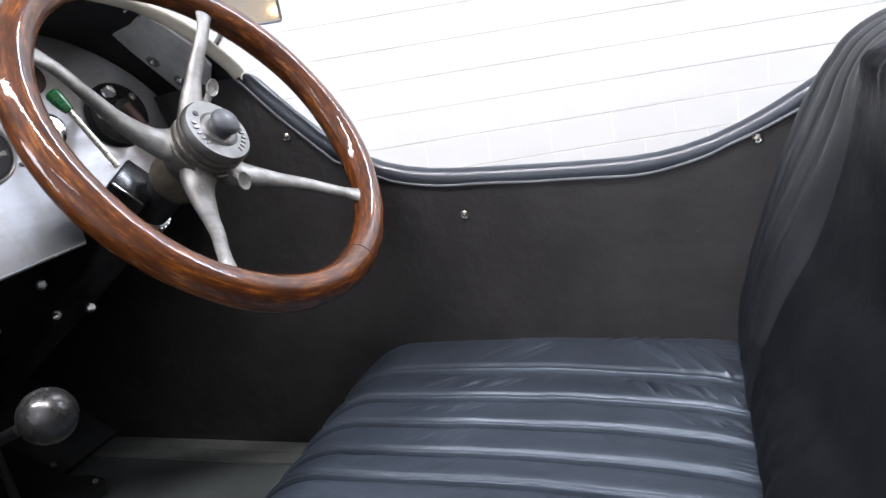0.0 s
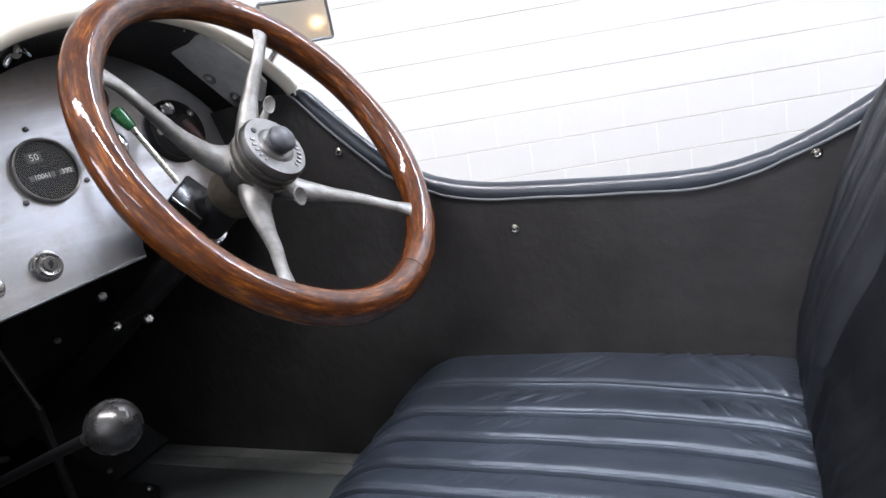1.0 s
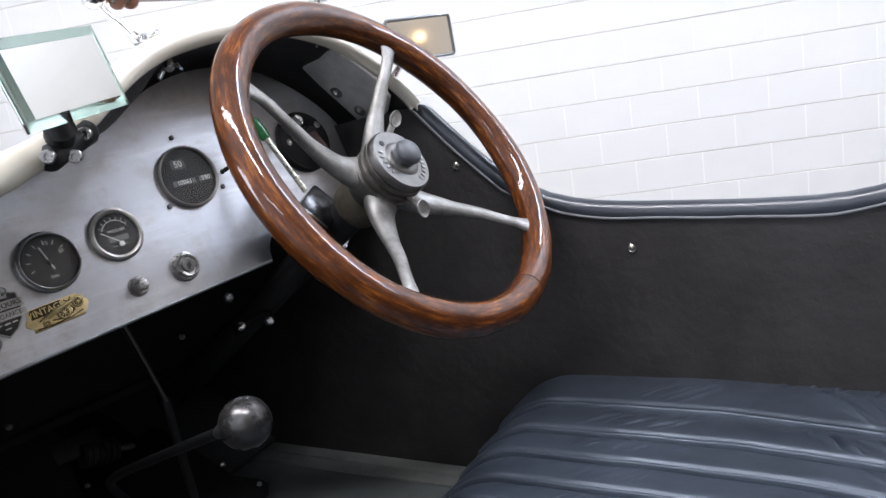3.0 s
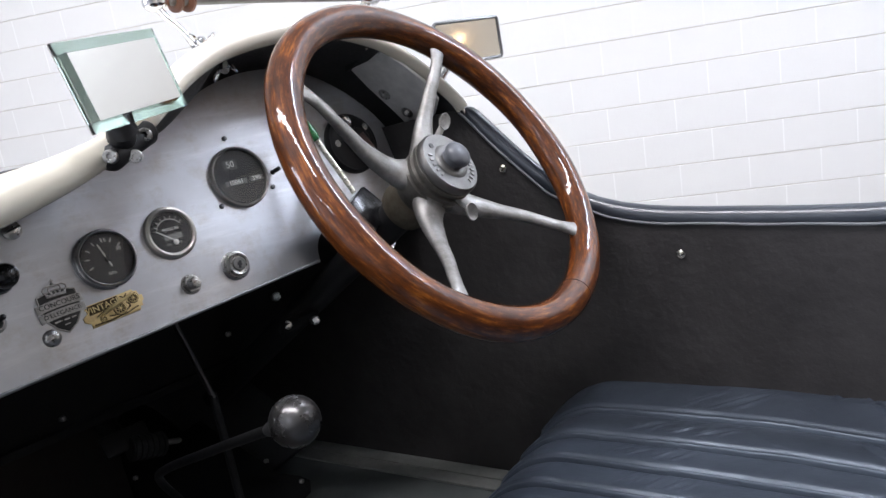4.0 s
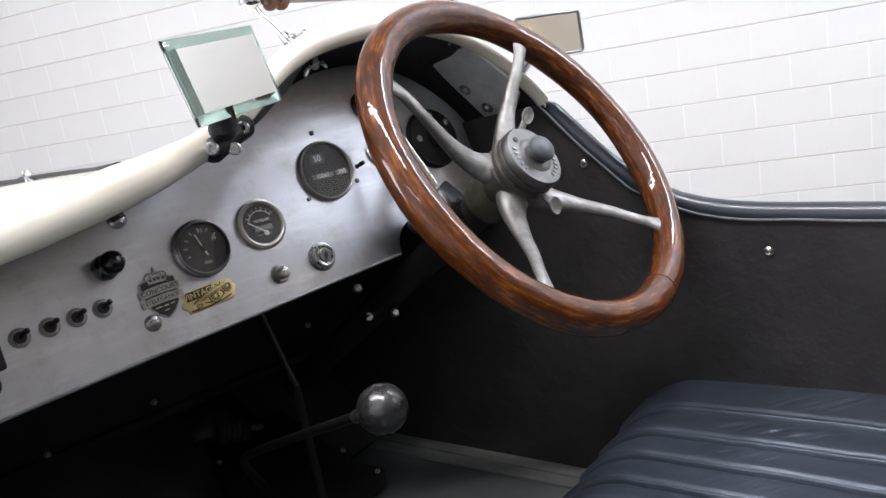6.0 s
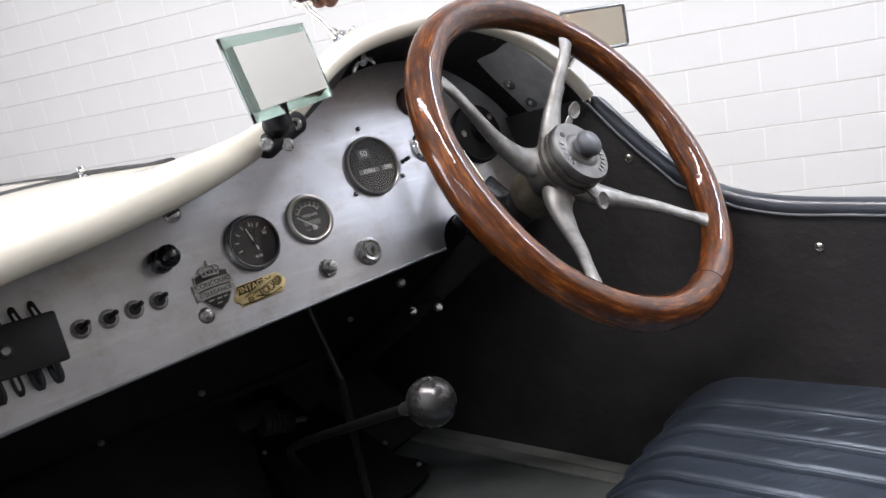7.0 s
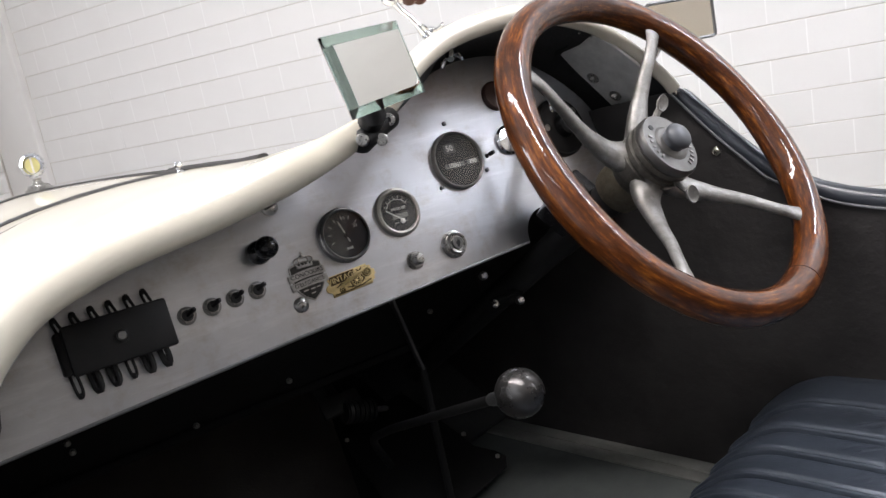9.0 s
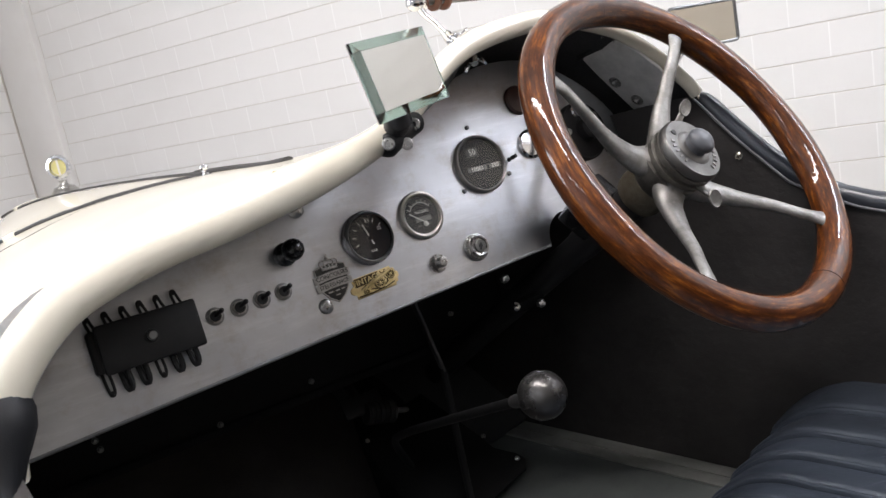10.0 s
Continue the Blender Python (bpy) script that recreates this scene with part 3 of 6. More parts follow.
LEFT_ROLL = [(0.0865, -0.2865, 0.8365), (0.090, -0.2895, 0.818), (0.098, -0.3005, 0.790), (0.12, -0.307, 0.755), (0.17, -0.294, 0.72), (0.30, -0.271, 0.70), (0.48, -0.235, 0.70), (0.62, -0.204, 0.715)]
bm = bmesh.new()
sweep(bm, curve_points(LEFT_ROLL, 60), np.interp(range(60), [0, 1, 2, 4, 7, 10, 59], [0.0190, 0.0225, 0.0230, 0.0205, 0.0165, 0.0160, 0.016]), 20)
part("cockpit_roll", bm, leather("black left roll leather", (0.007, 0.0075, 0.009), (0.012, 0.0125, 0.0145), (0.42, 0.55), 900), car, "glossy black leather roll along the cockpit edge")

bm = bmesh.new()
sweep(bm, [(x + 0.004, y + 0.0165, z - 0.004) for x, y, z in curve_points(LEFT_ROLL, 60)[8:]], 0.0030, 10)
part("piping", bm, PIPING, car, "narrow rubbed leather piping under the roll")

# floor, bulkhead and tail
bm = bmesh.new()
box(bm, (1.55, 0.40, 0.02), pose(0.22, 0.32, FLOOR_Z - 0.01))
ob = part("cockpit_floor", bm, CARPET, car, "grey-green matted cockpit floor")
ob.matrix_local = CAR
bm = bmesh.new()
box(bm, (1.55, 0.43, 0.02), pose(0.22, -0.095, FLOOR_Z - 0.01))
ob = part("passenger_floor", bm, BROWN_MAT, car, "dark brown-black passenger floor covering")
ob.matrix_local = CAR
bm = bmesh.new()
box(bm, (0.62, 0.026, 0.012), pose(0.08, 0.4975, FLOOR_Z - 0.0035), 0.002)
ob = part("sill_trim", bm, SILL, car, "worn grey sill trim against the side")
ob.matrix_local = CAR
bm = bmesh.new()
box(bm, (0.62, 0.024, 0.005), pose(0.08, 0.468, FLOOR_Z + 0.0015), 0.0015)
ob = part("sill_strip", bm, SILL, car, "worn pale sill strip on the floor")
ob.matrix_local = CAR
bm = bmesh.new()
sheet(bm, [[(x, y, FLOOR_Z + h) for y in (0.508, 0.40, 0.30, 0.24)] for x, h in ((-0.225, 0.002), (-0.40, 0.13), (-0.53, 0.27))], 0.012)
ob = part("toe_board", bm, DARK_FLOOR, car, "dark sloping toe board")
ob.matrix_local = CAR
bm = bmesh.new()
sheet(bm, [[(x, y, FLOOR_Z + h) for y in (0.235, 0.10, -0.10, -0.30)] for x, h in ((-0.225, 0.002), (-0.40, 0.13), (-0.53, 0.27))], 0.012)
ob = part("toe_board", bm, BROWN_MAT, car, "dark brown-black passenger toe board")
ob.matrix_local = CAR
bm = bmesh.new()
box(bm, (0.02, 0.83, 0.50), pose(-0.545, 0.105, 0.62))
ob = part("bulkhead", bm, BLACK, car, "black painted bulkhead")
ob.matrix_local = CAR
bm = bmesh.new()
box(bm, (0.03, 0.92, 0.55), pose(1.0, 0.105, 0.58), 0.02)
ob = part("tail_panel", bm, CREAM, car, "cream painted tail panel")
ob.matrix_local = CAR
# chassis and wheels carry the body
for y in (-0.2, 0.42):
    bm = bmesh.new()
    box(bm, (2.7, 0.06, 0.09), pose(-0.35, y, 0.34), 0.006)
    ob = part("chassis_rail", bm, BLACK, car, "black chassis rail")
    ob.matrix_local = CAR
for x in (-1.35, 0.95):
    bm = bmesh.new()
    sweep(bm, [(x, -0.62, 0.33), (x, 0.82, 0.33)], 0.025, 12)
    ob = part("axle", bm, BLACK, car)
    ob.matrix_local = CAR
    for y in (-0.58, 0.78):
        bm = bmesh.new()
        lathe(bm, [(0.20, -0.05), (0.30, -0.055), (0.33, -0.03), (0.33, 0.03), (0.30, 0.055), (0.20, 0.05)], 40, pose(x, y, 0.33, 90))
        wheel = part("road_wheel", bm, RUBBER, car, "black rubber tyre")
        wheel.matrix_local = CAR
        bm = bmesh.new()
        lathe(bm, [(0.03, -0.06), (0.19, -0.035), (0.205, -0.05), (0.205, 0.05), (0.19, 0.035), (0.03, 0.06)], 32, pose(x, y, 0.33, 90))
        part("rim", bm, NICKEL, wheel, "dull metal wheel rim")

# side trim screws with cup washers
for at in ((0.104, 0.5298, 0.8484), (0.3052, 0.5904, 0.7275), (0.6322, 0.6448, 0.7858)):
    out = SIDE.inverted() @ Vector(at)
    bm = bmesh.new()
    lathe(bm, [(0.0053, 0), (0.0053, 0.0010), (0.0037, 0.0024), (0.0029, 0.0021), (0.0025, 0.0028), (0.0010, 0.0032)], 20)
    ob = part("trim_screw", bm, WARM_NICKEL, car, "bright screw with a cup washer")
    ob.matrix_local = SIDE @ axes((out.x, bend(out.x) - 0.0004, out.z), Vector((1, 0, 0)), Vector((0, 0, 1)), Vector((0, -1, 0)))

# ---- bench seat ----
seat = thing("bench_seat", CAR @ pose(0, 0, FLOOR_Z), "blue-black leather bench seat with creased pleats and a fluted back", "bench seat")
SEAMS = np.array([0.522, 0.4355, 0.3705, 0.3175, 0.2650, 0.2205] + [0.2205 - 0.0475 * k for k in range(1, 11)])
rng = random.Random(4)
# families of creases: start x, y, run x, y, step, count, height
FOLDS = [(0.427, 0.440, 0.046, 0.060, 0.026, 3, 0.0026), (0.612, 0.505, 0.064, -0.078, 0.026, 3, 0.0050), (0.588, 0.526, -0.014, -0.024, 0.030, 4, 0.0012),
         (0.380, 0.377, 0.032, 0.048, 0.0225, 5, 0.0028), (0.606, 0.424, 0.042, -0.052, 0.0200, 6, 0.0048), (0.372, 0.324, 0.019, 0.042, 0.0230, 4, 0.0020),
         (0.655, 0.365, 0.024, -0.036, 0.022, 3, 0.0020), (0.394, 0.269, 0.014, 0.042, 0.0165, 5, 0.0012), (0.394, 0.221, 0.008, 0.028, 0.022, 4, 0.0009)]


def seat_heights(x, y):
    """Height of the cushion's leather at arrays x, y: pleats full towards the near seam, creases across them."""
    k = np.clip(np.searchsorted(-SEAMS, -y, side="left"), 1, len(SEAMS) - 1)
    t = np.clip((y - SEAMS[k]) / (SEAMS[k - 1] - SEAMS[k]), 0, 1)
    # a narrow welt beside each seam, then the full pleat
    step = np.clip((t - 0.070) / 0.070, 0, 1)
    rise = 0.66 * np.sin(np.pi / 2 * np.clip(t / 0.035, 0, 1)) ** 0.85 + 0.34 * np.sin(np.pi / 2 * step)
    fall = 1 - np.where(y > 0.4355, 0.45, 0.95) * np.clip((t - 0.20) / 0.80, 0, 1) ** 1.4
    z = 0.1487 + 0.0088 * rise * fall + 0.006 * np.sin(np.pi * np.clip((x - 0.30) / 0.43, 0, 1))
    z -= 0.050 * np.clip(1 - (x - 0.240) / 0.095, 0, 1) ** 2.2
    z -= 0.013 * np.clip(1 - (0.536 - y) / 0.016, 0, 1) ** 2
    z += 0.0035 * np.clip((y - 0.44) / 0.06, 0, 1)
    z -= 0.006 * np.clip((x - 0.68) / 0.06, 0, 1) ** 2
    # gathers where the cushion meets the back
    z += 0.0005 * np.sin(y * 520 + 3 * np.sin(y * 90)) * np.clip((x - 0.70) / 0.03, 0, 1)
    for x0, y0, rx, ry, step, count, high in FOLDS:
        y0, ry = (y0 + 0.008, ry * 0.9) if ry > 0 else (y0, ry * 0.86)
        for i in range(count):
            ax = x0 + step * i + rng.uniform(-0.004, 0.004)
            lx, ly = rx * rng.uniform(0.8, 1.15) * (1.35 if ry > 0 else 1.0), ry * rng.uniform(0.85, 1.0) * (1.2 if ry > 0 else 1.0)
            w, h, bow = rng.uniform(0.0019, 0.0031), high * rng.uniform(0.75, 1.15) * (1.0 if ry > 0 else 1.7), rng.uniform(-0.003, 0.003)
            ln = math.hypot(lx, ly)
            s = ((x - ax) * lx + (y - y0) * ly) / ln**2
            off = ((x - ax) * ly - (y - y0) * lx) / ln - bow * np.sin(np.pi * np.clip(s, 0, 1))
            z += h * (np.exp(-((off / w) ** 2)) - 0.7 * np.exp(-(((off + 1.9 * w) / (1.2 * w)) ** 2))) * np.where((s > 0) & (s < 1), np.sin(np.pi * np.clip(s, 0, 1)) ** 1.2, 0.0)
    return z


def seam_drift(x, y):
    """The pleats are drawn together where the cushion runs under the backrest."""
    hold = 1.0 if y < 0.44 else 1.0 - 0.75 * min(1.0, (y - 0.44) / 0.09)
    return hold * (0.017 * max(0.0, (x - 0.47) / 0.26) ** 1.8 - 0.006 * max(0.0, (0.42 - x) / 0.12))


cuts = [np.array([0.536, 0.5345, 0.532, 0.529, 0.5255])]
for k in range(1, len(SEAMS)):
    s = np.linspace(1, 0, 44 if k < 6 else 14, endpoint=False) ** 1.3
    cuts.append(SEAMS[k] + s * (SEAMS[k - 1] - SEAMS[k]))
ys = np.r_[np.concatenate(cuts), SEAMS[-1], -0.275, -0.285]
xs = np.r_[np.linspace(0.240, 0.36, 40), np.linspace(0.3615, 0.745, 255)]
gx, gy = np.meshgrid(xs, ys)
gz = seat_heights(gx, gy)
bm = bmesh.new()
rows = []
for i, y in enumerate(ys):
    row = [(x, y - seam_drift(x, y), z + 0.0008 * noise.noise((x * 30, y * 30, 0.3)) + 0.0016 * noise.noise((x * 9, y * 9, 1.3))) for x, z in zip(xs, gz[i])]
    front = row[0][2]
    lead = [(0.240 - 0.006 * math.sin(math.pi * k) + 0.02 * (1 - k) ** 2, y, k * front) for k in (0.0, 0.2, 0.4, 0.6, 0.8, 0.92)]
    rows.append(lead + row)
sheet(bm, rows, 0.0)
first, last = rows[0], rows[-1]
for line in (first, last):
    top = [bm.verts.new(p) for p in line]
    low = [bm.verts.new((p[0], p[1] + (0.004 if line is first else -0.004), 0.0)) for p in line]
    for k in range(len(line) - 1):
        bm.faces.new((top[k], top[k + 1], low[k + 1], low[k]))
bmesh.ops.remove_doubles(bm, verts=bm.verts[:], dist=0.00004)
edge_line = [r for r in rows[2][6:]]
part("cushion", bm, SEAT_LEATHER, seat, "blue-black leather cushion with lengthwise pleats", sharp=70)
bm = bmesh.new()
sweep(bm, [(x, y + 0.0012, z + 0.0002) for x, y, z in edge_line[::3]], 0.0014, 8)
part("edge_piping", bm, PIPING, seat, "thin rubbed piping along the cushion's edge")
bm = bmesh.new()
box(bm, (0.44, 0.78, 0.08), pose(0.515, 0.123, 0.042), 0.01)
part("base_frame", bm, BLACK, seat, "black seat base")

# front face in profile: along the car's axis, height above the floor
PROFILE = curve_points([(0.742, 0.0), (0.751, 0.06), (0.763, 0.12), (0.773, 0.18), (0.781, 0.24), (0.788, 0.29), (0.796, 0.34), (0.803, 0.385), (0.808, 0.43), (0.816, 0.463), (0.832, 0.487), (0.862, 0.504), (0.905, 0.512), (0.965, 0.505)], 120)
PROFILE_N = np.gradient(PROFILE, axis=0)
PROFILE_N = np.stack([-PROFILE_N[:, 1], PROFILE_N[:, 0]], 1) / np.linalg.norm(PROFILE_N, axis=1)[:, None]
RIGHT = 0.500
FLUTES = (0.478, 0.446, 0.412, 0.378)


def wing(y, z):
    """The padded side comes forward round the sitter, fullest at the height of the hips."""
    full = np.interp(z, [0.0, 0.06, 0.12, 0.17, 0.23, 0.28, 0.33, 0.38, 0.43, 0.47], [0.002, 0.012, 0.028, 0.040, 0.0455, 0.041, 0.034, 0.027, 0.014, 0.0])
    k = min(1.0, max(0.0, (y - np.interp(z, [0.04, 0.16, 0.24, 0.34, 0.44], [-0.40, -0.12, 0.02, 0.20, 0.350])) / np.interp(z, [0.15, 0.24, 0.44], [0.18, 0.34, 0.150])))
    return 1.06 * full * (0.5 * k + 0.5 * k * k * (3 - 2 * k))


def back_relief(y, z, k):
    """Relief of the leather at y across the seat, z up the face: rounded side, flutes, then a sunk panel with a gathered top."""
    e = max(0.0, 1 - (RIGHT - y) / 0.028)
    h = 0.028 * (math.sqrt(max(0.0, 1 - e * e)) - 1)
    for i, g in enumerate(FLUTES):
        h -= 0.0060 * math.exp(-(((y - g + 0.004 * math.sin(9 * z + i)) / 0.0042) ** 2)) * (0.05 + 0.95 * min(1.0, max(0.0, (z - 0.22) / 0.16)))
        h += 0.0018 * math.exp(-(((y - g + 0.016) / 0.009) ** 2))
    inner = 1 / (1 + math.exp((y - 0.343) / 0.0050))
    h -= inner * np.interp(z, [0.18, 0.24, 0.32, 0.44], [0.0, 0.010, 0.016, 0.004])
    low = min(1.0, max(0.0, (0.27 - z) / 0.10))
    h += 0.0034 * low * math.sin(y * 170 + z * 46 + 2 * noise.noise((y * 18, z * 6, 2.0))) * min(1.0, max(0.0, (y + 0.05) / 0.08))
    puff = math.exp(-(((z - 0.476) / 0.014) ** 2))
    h += inner * puff * (0.009 + 0.004 * math.sin(y * 330))
    h += 0.0015 * noise.noise((y * 22, k * 9, 4.0)) + 0.0014 * noise.noise((y * 70, k * 4, 9.0)) * max(0.0, 0.6 - k)
    return h


def back_rows(ys):
    """The leather of the backrest over these places across the seat."""
    made = []
    for y in ys:
        row = []
        for j, ((x, z), (nx, nz)) in enumerate(zip(PROFILE, PROFILE_N)):
            h = back_relief(y, z, j / 119)
            row.append((x + nx * h - wing(y, z), y, z + nz * h))
        made.append(row)
    return made


bm = bmesh.new()
rows = back_rows(np.linspace(RIGHT, 0.337, 190))
sheet(bm, rows, 0.0)
# the side face closes the padding towards the trim
side_row = [bm.verts.new(p) for p in rows[0]]
rear_row = [bm.verts.new((0.90, RIGHT + 0.004, p[2])) for p in rows[0]]
for k in range(len(side_row) - 1):
    bm.faces.new((side_row[k], side_row[k + 1], rear_row[k + 1], rear_row[k]))
bmesh.ops.remove_doubles(bm, verts=bm.verts[:], dist=0.00004)
# backrest leather darker than the cushion's: its shade is put into the colour
part("backrest", bm, leather("shaded seat back leather", (0.0058, 0.0064, 0.0084), (0.0094, 0.0104, 0.0132), (0.44, 0.56), 420, (40, (1, 1, 0.3), 0.08), 0.5, 0.25), seat, "black leather side roll of the backrest with vertical flutes", 60)
# the sunk panel's leather is darker still, with the recess's shade in its colour
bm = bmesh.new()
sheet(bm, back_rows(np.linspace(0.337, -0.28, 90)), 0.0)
part("back_panel", bm, leather("shaded matt panel leather", (0.0032, 0.0035, 0.0046), (0.0054, 0.0059, 0.0075), (0.48, 0.62), 330, (60, (1, 1, 1), 0.10), 0.2, 0.35), seat, "matt black leather panel sunk into the backrest, darkened for shade", 60)
bm = bmesh.new()
box(bm, (0.05, 0.76, 0.46), pose(0.88, 0.112, 0.235, 0, 8, 0), 0.012)
part("back_frame", bm, TRIM_LEATHER, seat, "black back frame")

# ---- steering wheel ----
WHEEL = axes((0.1727, 0.3623, 0.8865), Vector((-0.1273, 0.9919, 0)), Vector((-0.5451, -0.0700, 0.8354)), Vector((0.8286, 0.1063, 0.5496)))
RIM = 0.1908
swheel = thing("steering_wheel", WHEEL, "varnished brown wooden steering wheel with four cast aluminium spokes", "steering wheel")
bm = bmesh.new()
sweep(bm, [(RIM * math.cos(a), RIM * math.sin(a), 0) for a in (radians(-77) + 2 * math.pi * k / 128 for k in range(128))], [0.0174 + 0.0005 * math.sin(7 * k / 20) for k in range(128)], 20, up=(0, 0, 1), closed=True)
part("rim", bm, WOOD, swheel, "varnished wooden rim with visible scarf joints")
# dark scarf joints across the rim
for a in (-77.0, 90.0):
    a = radians(a)
    bm = bmesh.new()
    sweep(bm, [((RIM) * math.cos(a + k * 0.0022), RIM * math.sin(a + k * 0.0022), 0) for k in (-1, 0, 1)], [0.0172, 0.01800, 0.0172], 20, up=(0, 0, 1))
    part("scarf_joint", bm, MAROON, swheel, "dark glued joint in the rim")
SPOKES = (52.0, 141.0, -132.0, -46.5)
for deg in SPOKES:
    a = radians(deg)
    out = np.array([math.cos(a), math.sin(a), 0])
    side = np.array([-math.sin(a), math.cos(a), 0])
    ctrl = [(0.020, -0.038, 0.0), (0.042, -0.044, 0.001), (0.080, -0.034, 0.003), (0.120, -0.017, 0.002), (0.148, -0.006, -0.001), (0.166, 0.000, -0.001), (0.182, 0.004, 0)]
    path = curve_points([tuple(out * r + side * s + np.array([0, 0, h])) for r, h, s in ctrl], 30)
    wide = np.interp(np.linspace(0, 1, 30), [0, 0.18, 0.45, 0.7, 0.86, 0.95, 1], [0.022, 0.0155, 0.0096, 0.0076, 0.0074, 0.0095, 0.0128])
    flat = np.interp(np.linspace(0, 1, 30), [0, 0.2, 0.5, 0.85, 0.95, 1], [0.70, 0.62, 0.70, 0.62, 0.36, 0.24])
    bm = bmesh.new()
    sweep(bm, path, wide, 16, flat=flat, up=(0, 0, 1))
    part("spoke", bm, CAST, swheel, "rough cast aluminium spoke")
bm = bmesh.new()
lathe(bm, [(0.022, -0.088), (0.027, -0.082), (0.028, -0.066), (0.033, -0.058), (0.036, -0.050), (0.0365, -0.036), (0.0335, -0.0345), (0.0335, -0.032), (0.0372, -0.0305), (0.0372, -0.0255), (0.0338, -0.0240), (0.0338, -0.0215), (0.0375, -0.020), (0.0375, -0.0155), (0.0345, -0.0145)], 48, pose(0, 0, 0.004))
part("hub", bm, HUB, swheel, "ribbed cast aluminium hub")
bm = bmesh.new()
lathe(bm, [(0.0215, -0.098), (0.0270, -0.096), (0.0292, -0.088), (0.0292, -0.068), (0.0275, -0.064)], 40, pose(0, 0, 0.004))
part("collar", bm, cast_metal("browned collar", (0.10, 0.083, 0.058), (0.16, 0.135, 0.098), (0.22, 0.19, 0.145)), swheel, "browned metal collar under the hub")
bm = bmesh.new()
lathe(bm, [(0.034, -0.0160), (0.0372, -0.0135), (0.0372, -0.0075), (0.0352, -0.0045), (0.021, -0.0040), (0.0185, -0.0020), (0.0155, -0.0012)], 48, pose(0, 0, 0.004))
part("hub_cap", bm, DULL, swheel, "dull grey hub cap with raised lettering")
# worn lettering on the cap, as small raised bars
for start, count in ((150, 5), (-75, 6)):
    for k in range(count):
        a = radians(start + k * 13)
        bm = bmesh.new()
        box(bm, (0.0048, 0.0022, 0.0012), Matrix.Rotation(a, 4, "Z") @ pose(0.0278, 0, 0.0003, 0, 0, 0))
        part("cap_lettering", bm, CAST, swheel)
for deg in (120, -20):
    a = radians(deg)
    bm = bmesh.new()
    lathe(bm, [(0.0032, 0), (0.0032, 0.0007)], 12, pose(0.0265 * math.cos(a), 0.0265 * math.sin(a), -0.0001))
    part("cap_screw", bm, BLACK, swheel)
bm = bmesh.new()
prof = [(0.0130, 0.001), (0.0128, 0.005)] + [(0.0150 * math.cos(a), 0.0115 + 0.0090 * math.sin(a)) for a in np.linspace(-0.5, 1.45, 11)]
lathe(bm, prof, 36)
part("horn_button", bm, plain("grey horn button", (0.10, 0.105, 0.115), 0.38), swheel, "domed dark grey horn button")
for deg, r, w, name in ((-101, 0.0575, -0.0085, "ignition_lever"), (50.7, 0.0624, -0.0030, "throttle_lever")):
    a = radians(deg)
    bm = bmesh.new()
    sweep(bm, curve_points([(0.030 * math.cos(a + 0.2), 0.030 * math.sin(a + 0.2), -0.022), (0.042 * math.cos(a + 0.08), 0.042 * math.sin(a + 0.08), -0.018), (r * math.cos(a), r * math.sin(a), w - 0.001)], 14), np.interp(range(14), [0, 13], [0.0055, 0.0035]), 10, flat=0.6)
    lathe(bm, [(0.0030, -0.003), (0.0078, -0.002), (0.0090, 0.0006), (0.0082, 0.0020), (0.0070, 0.0014), (0.0030, 0.0008)], 24, pose(r * math.cos(a), r * math.sin(a), w, 25, -25, 0) @ Matrix.Rotation(a, 4, "Z") @ Matrix.Diagonal((1.1, 0.78, 1, 1)))
    part(name, bm, CAST, swheel, "small cast control lever with a round end")

column_th = thing("steering_column", WHEEL, "black steering column with a clamp and switch box", "steering column")
bm = bmesh.new()
lathe(bm, [(0.019, -0.62), (0.019, -0.20), (0.0205, -0.20), (0.0205, -0.082)], 28)
part("tube", bm, PLASTIC, column_th)
bm = bmesh.new()
lathe(bm, [(0.0215, -0.156), (0.0228, -0.155), (0.0228, -0.142), (0.0215, -0.141)], 32)
for k in range(22):
    a = 2 * math.pi * k / 22
    box(bm, (0.003, 0.0035, 0.011), Matrix.Rotation(a, 4, "Z") @ pose(0.0228, 0, -0.1485))
part("hose_clip", bm, NICKEL, column_th, "bright worm-drive hose clip")
# indicator switch box on the column, with its stalk
sw = WHEEL.inverted()
bm = bmesh.new()
SWITCH = pose(-0.022, 0.022, -0.137, 0, 0, 24)
box(bm, (0.046, 0.042, 0.056), SWITCH, 0.0030)
swbox = part("switch_box", bm, plain("glossy black casing", (0.010, 0.010, 0.011), 0.22), column_th, "glossy black indicator switch box")
bm = bmesh.new()
box(bm, (0.0022, 0.036, 0.0022), SWITCH @ pose(-0.0226, 0, 0.0276), 0.0006)
part("chrome_edge", bm, CHROME, swbox, "bright strip")
a, b, c = sw @ Vector((0.0540, 0.3240, 0.8625)), sw @ Vector((0.020, 0.3115, 0.9265)), sw @ Vector((0.0090, 0.3040, 0.9475))
bm = bmesh.new()
sweep(bm, [a, b], 0.0032, 10)
part("stalk", bm, plain("cream nickel", (0.70, 0.66, 0.55), 0.3, 1.0), column_th, "thin bright indicator stalk")
bm = bmesh.new()
sweep(bm, [b + (c - b) * k for k in (-0.05, 0.0, 0.25, 0.6, 0.9, 1.0)], [0.0032, 0.0052, 0.0066, 0.0078, 0.0078, 0.0060], 16)
part("stalk_tip", bm, GREEN, column_th, "green plastic stalk tip")
# column bracket under the dashboard
bm = bmesh.new()
box(bm, (0.010, 0.060, 0.018), pose(-0.066, 0.297, 0.705, 0, 25, 8), 0.002)
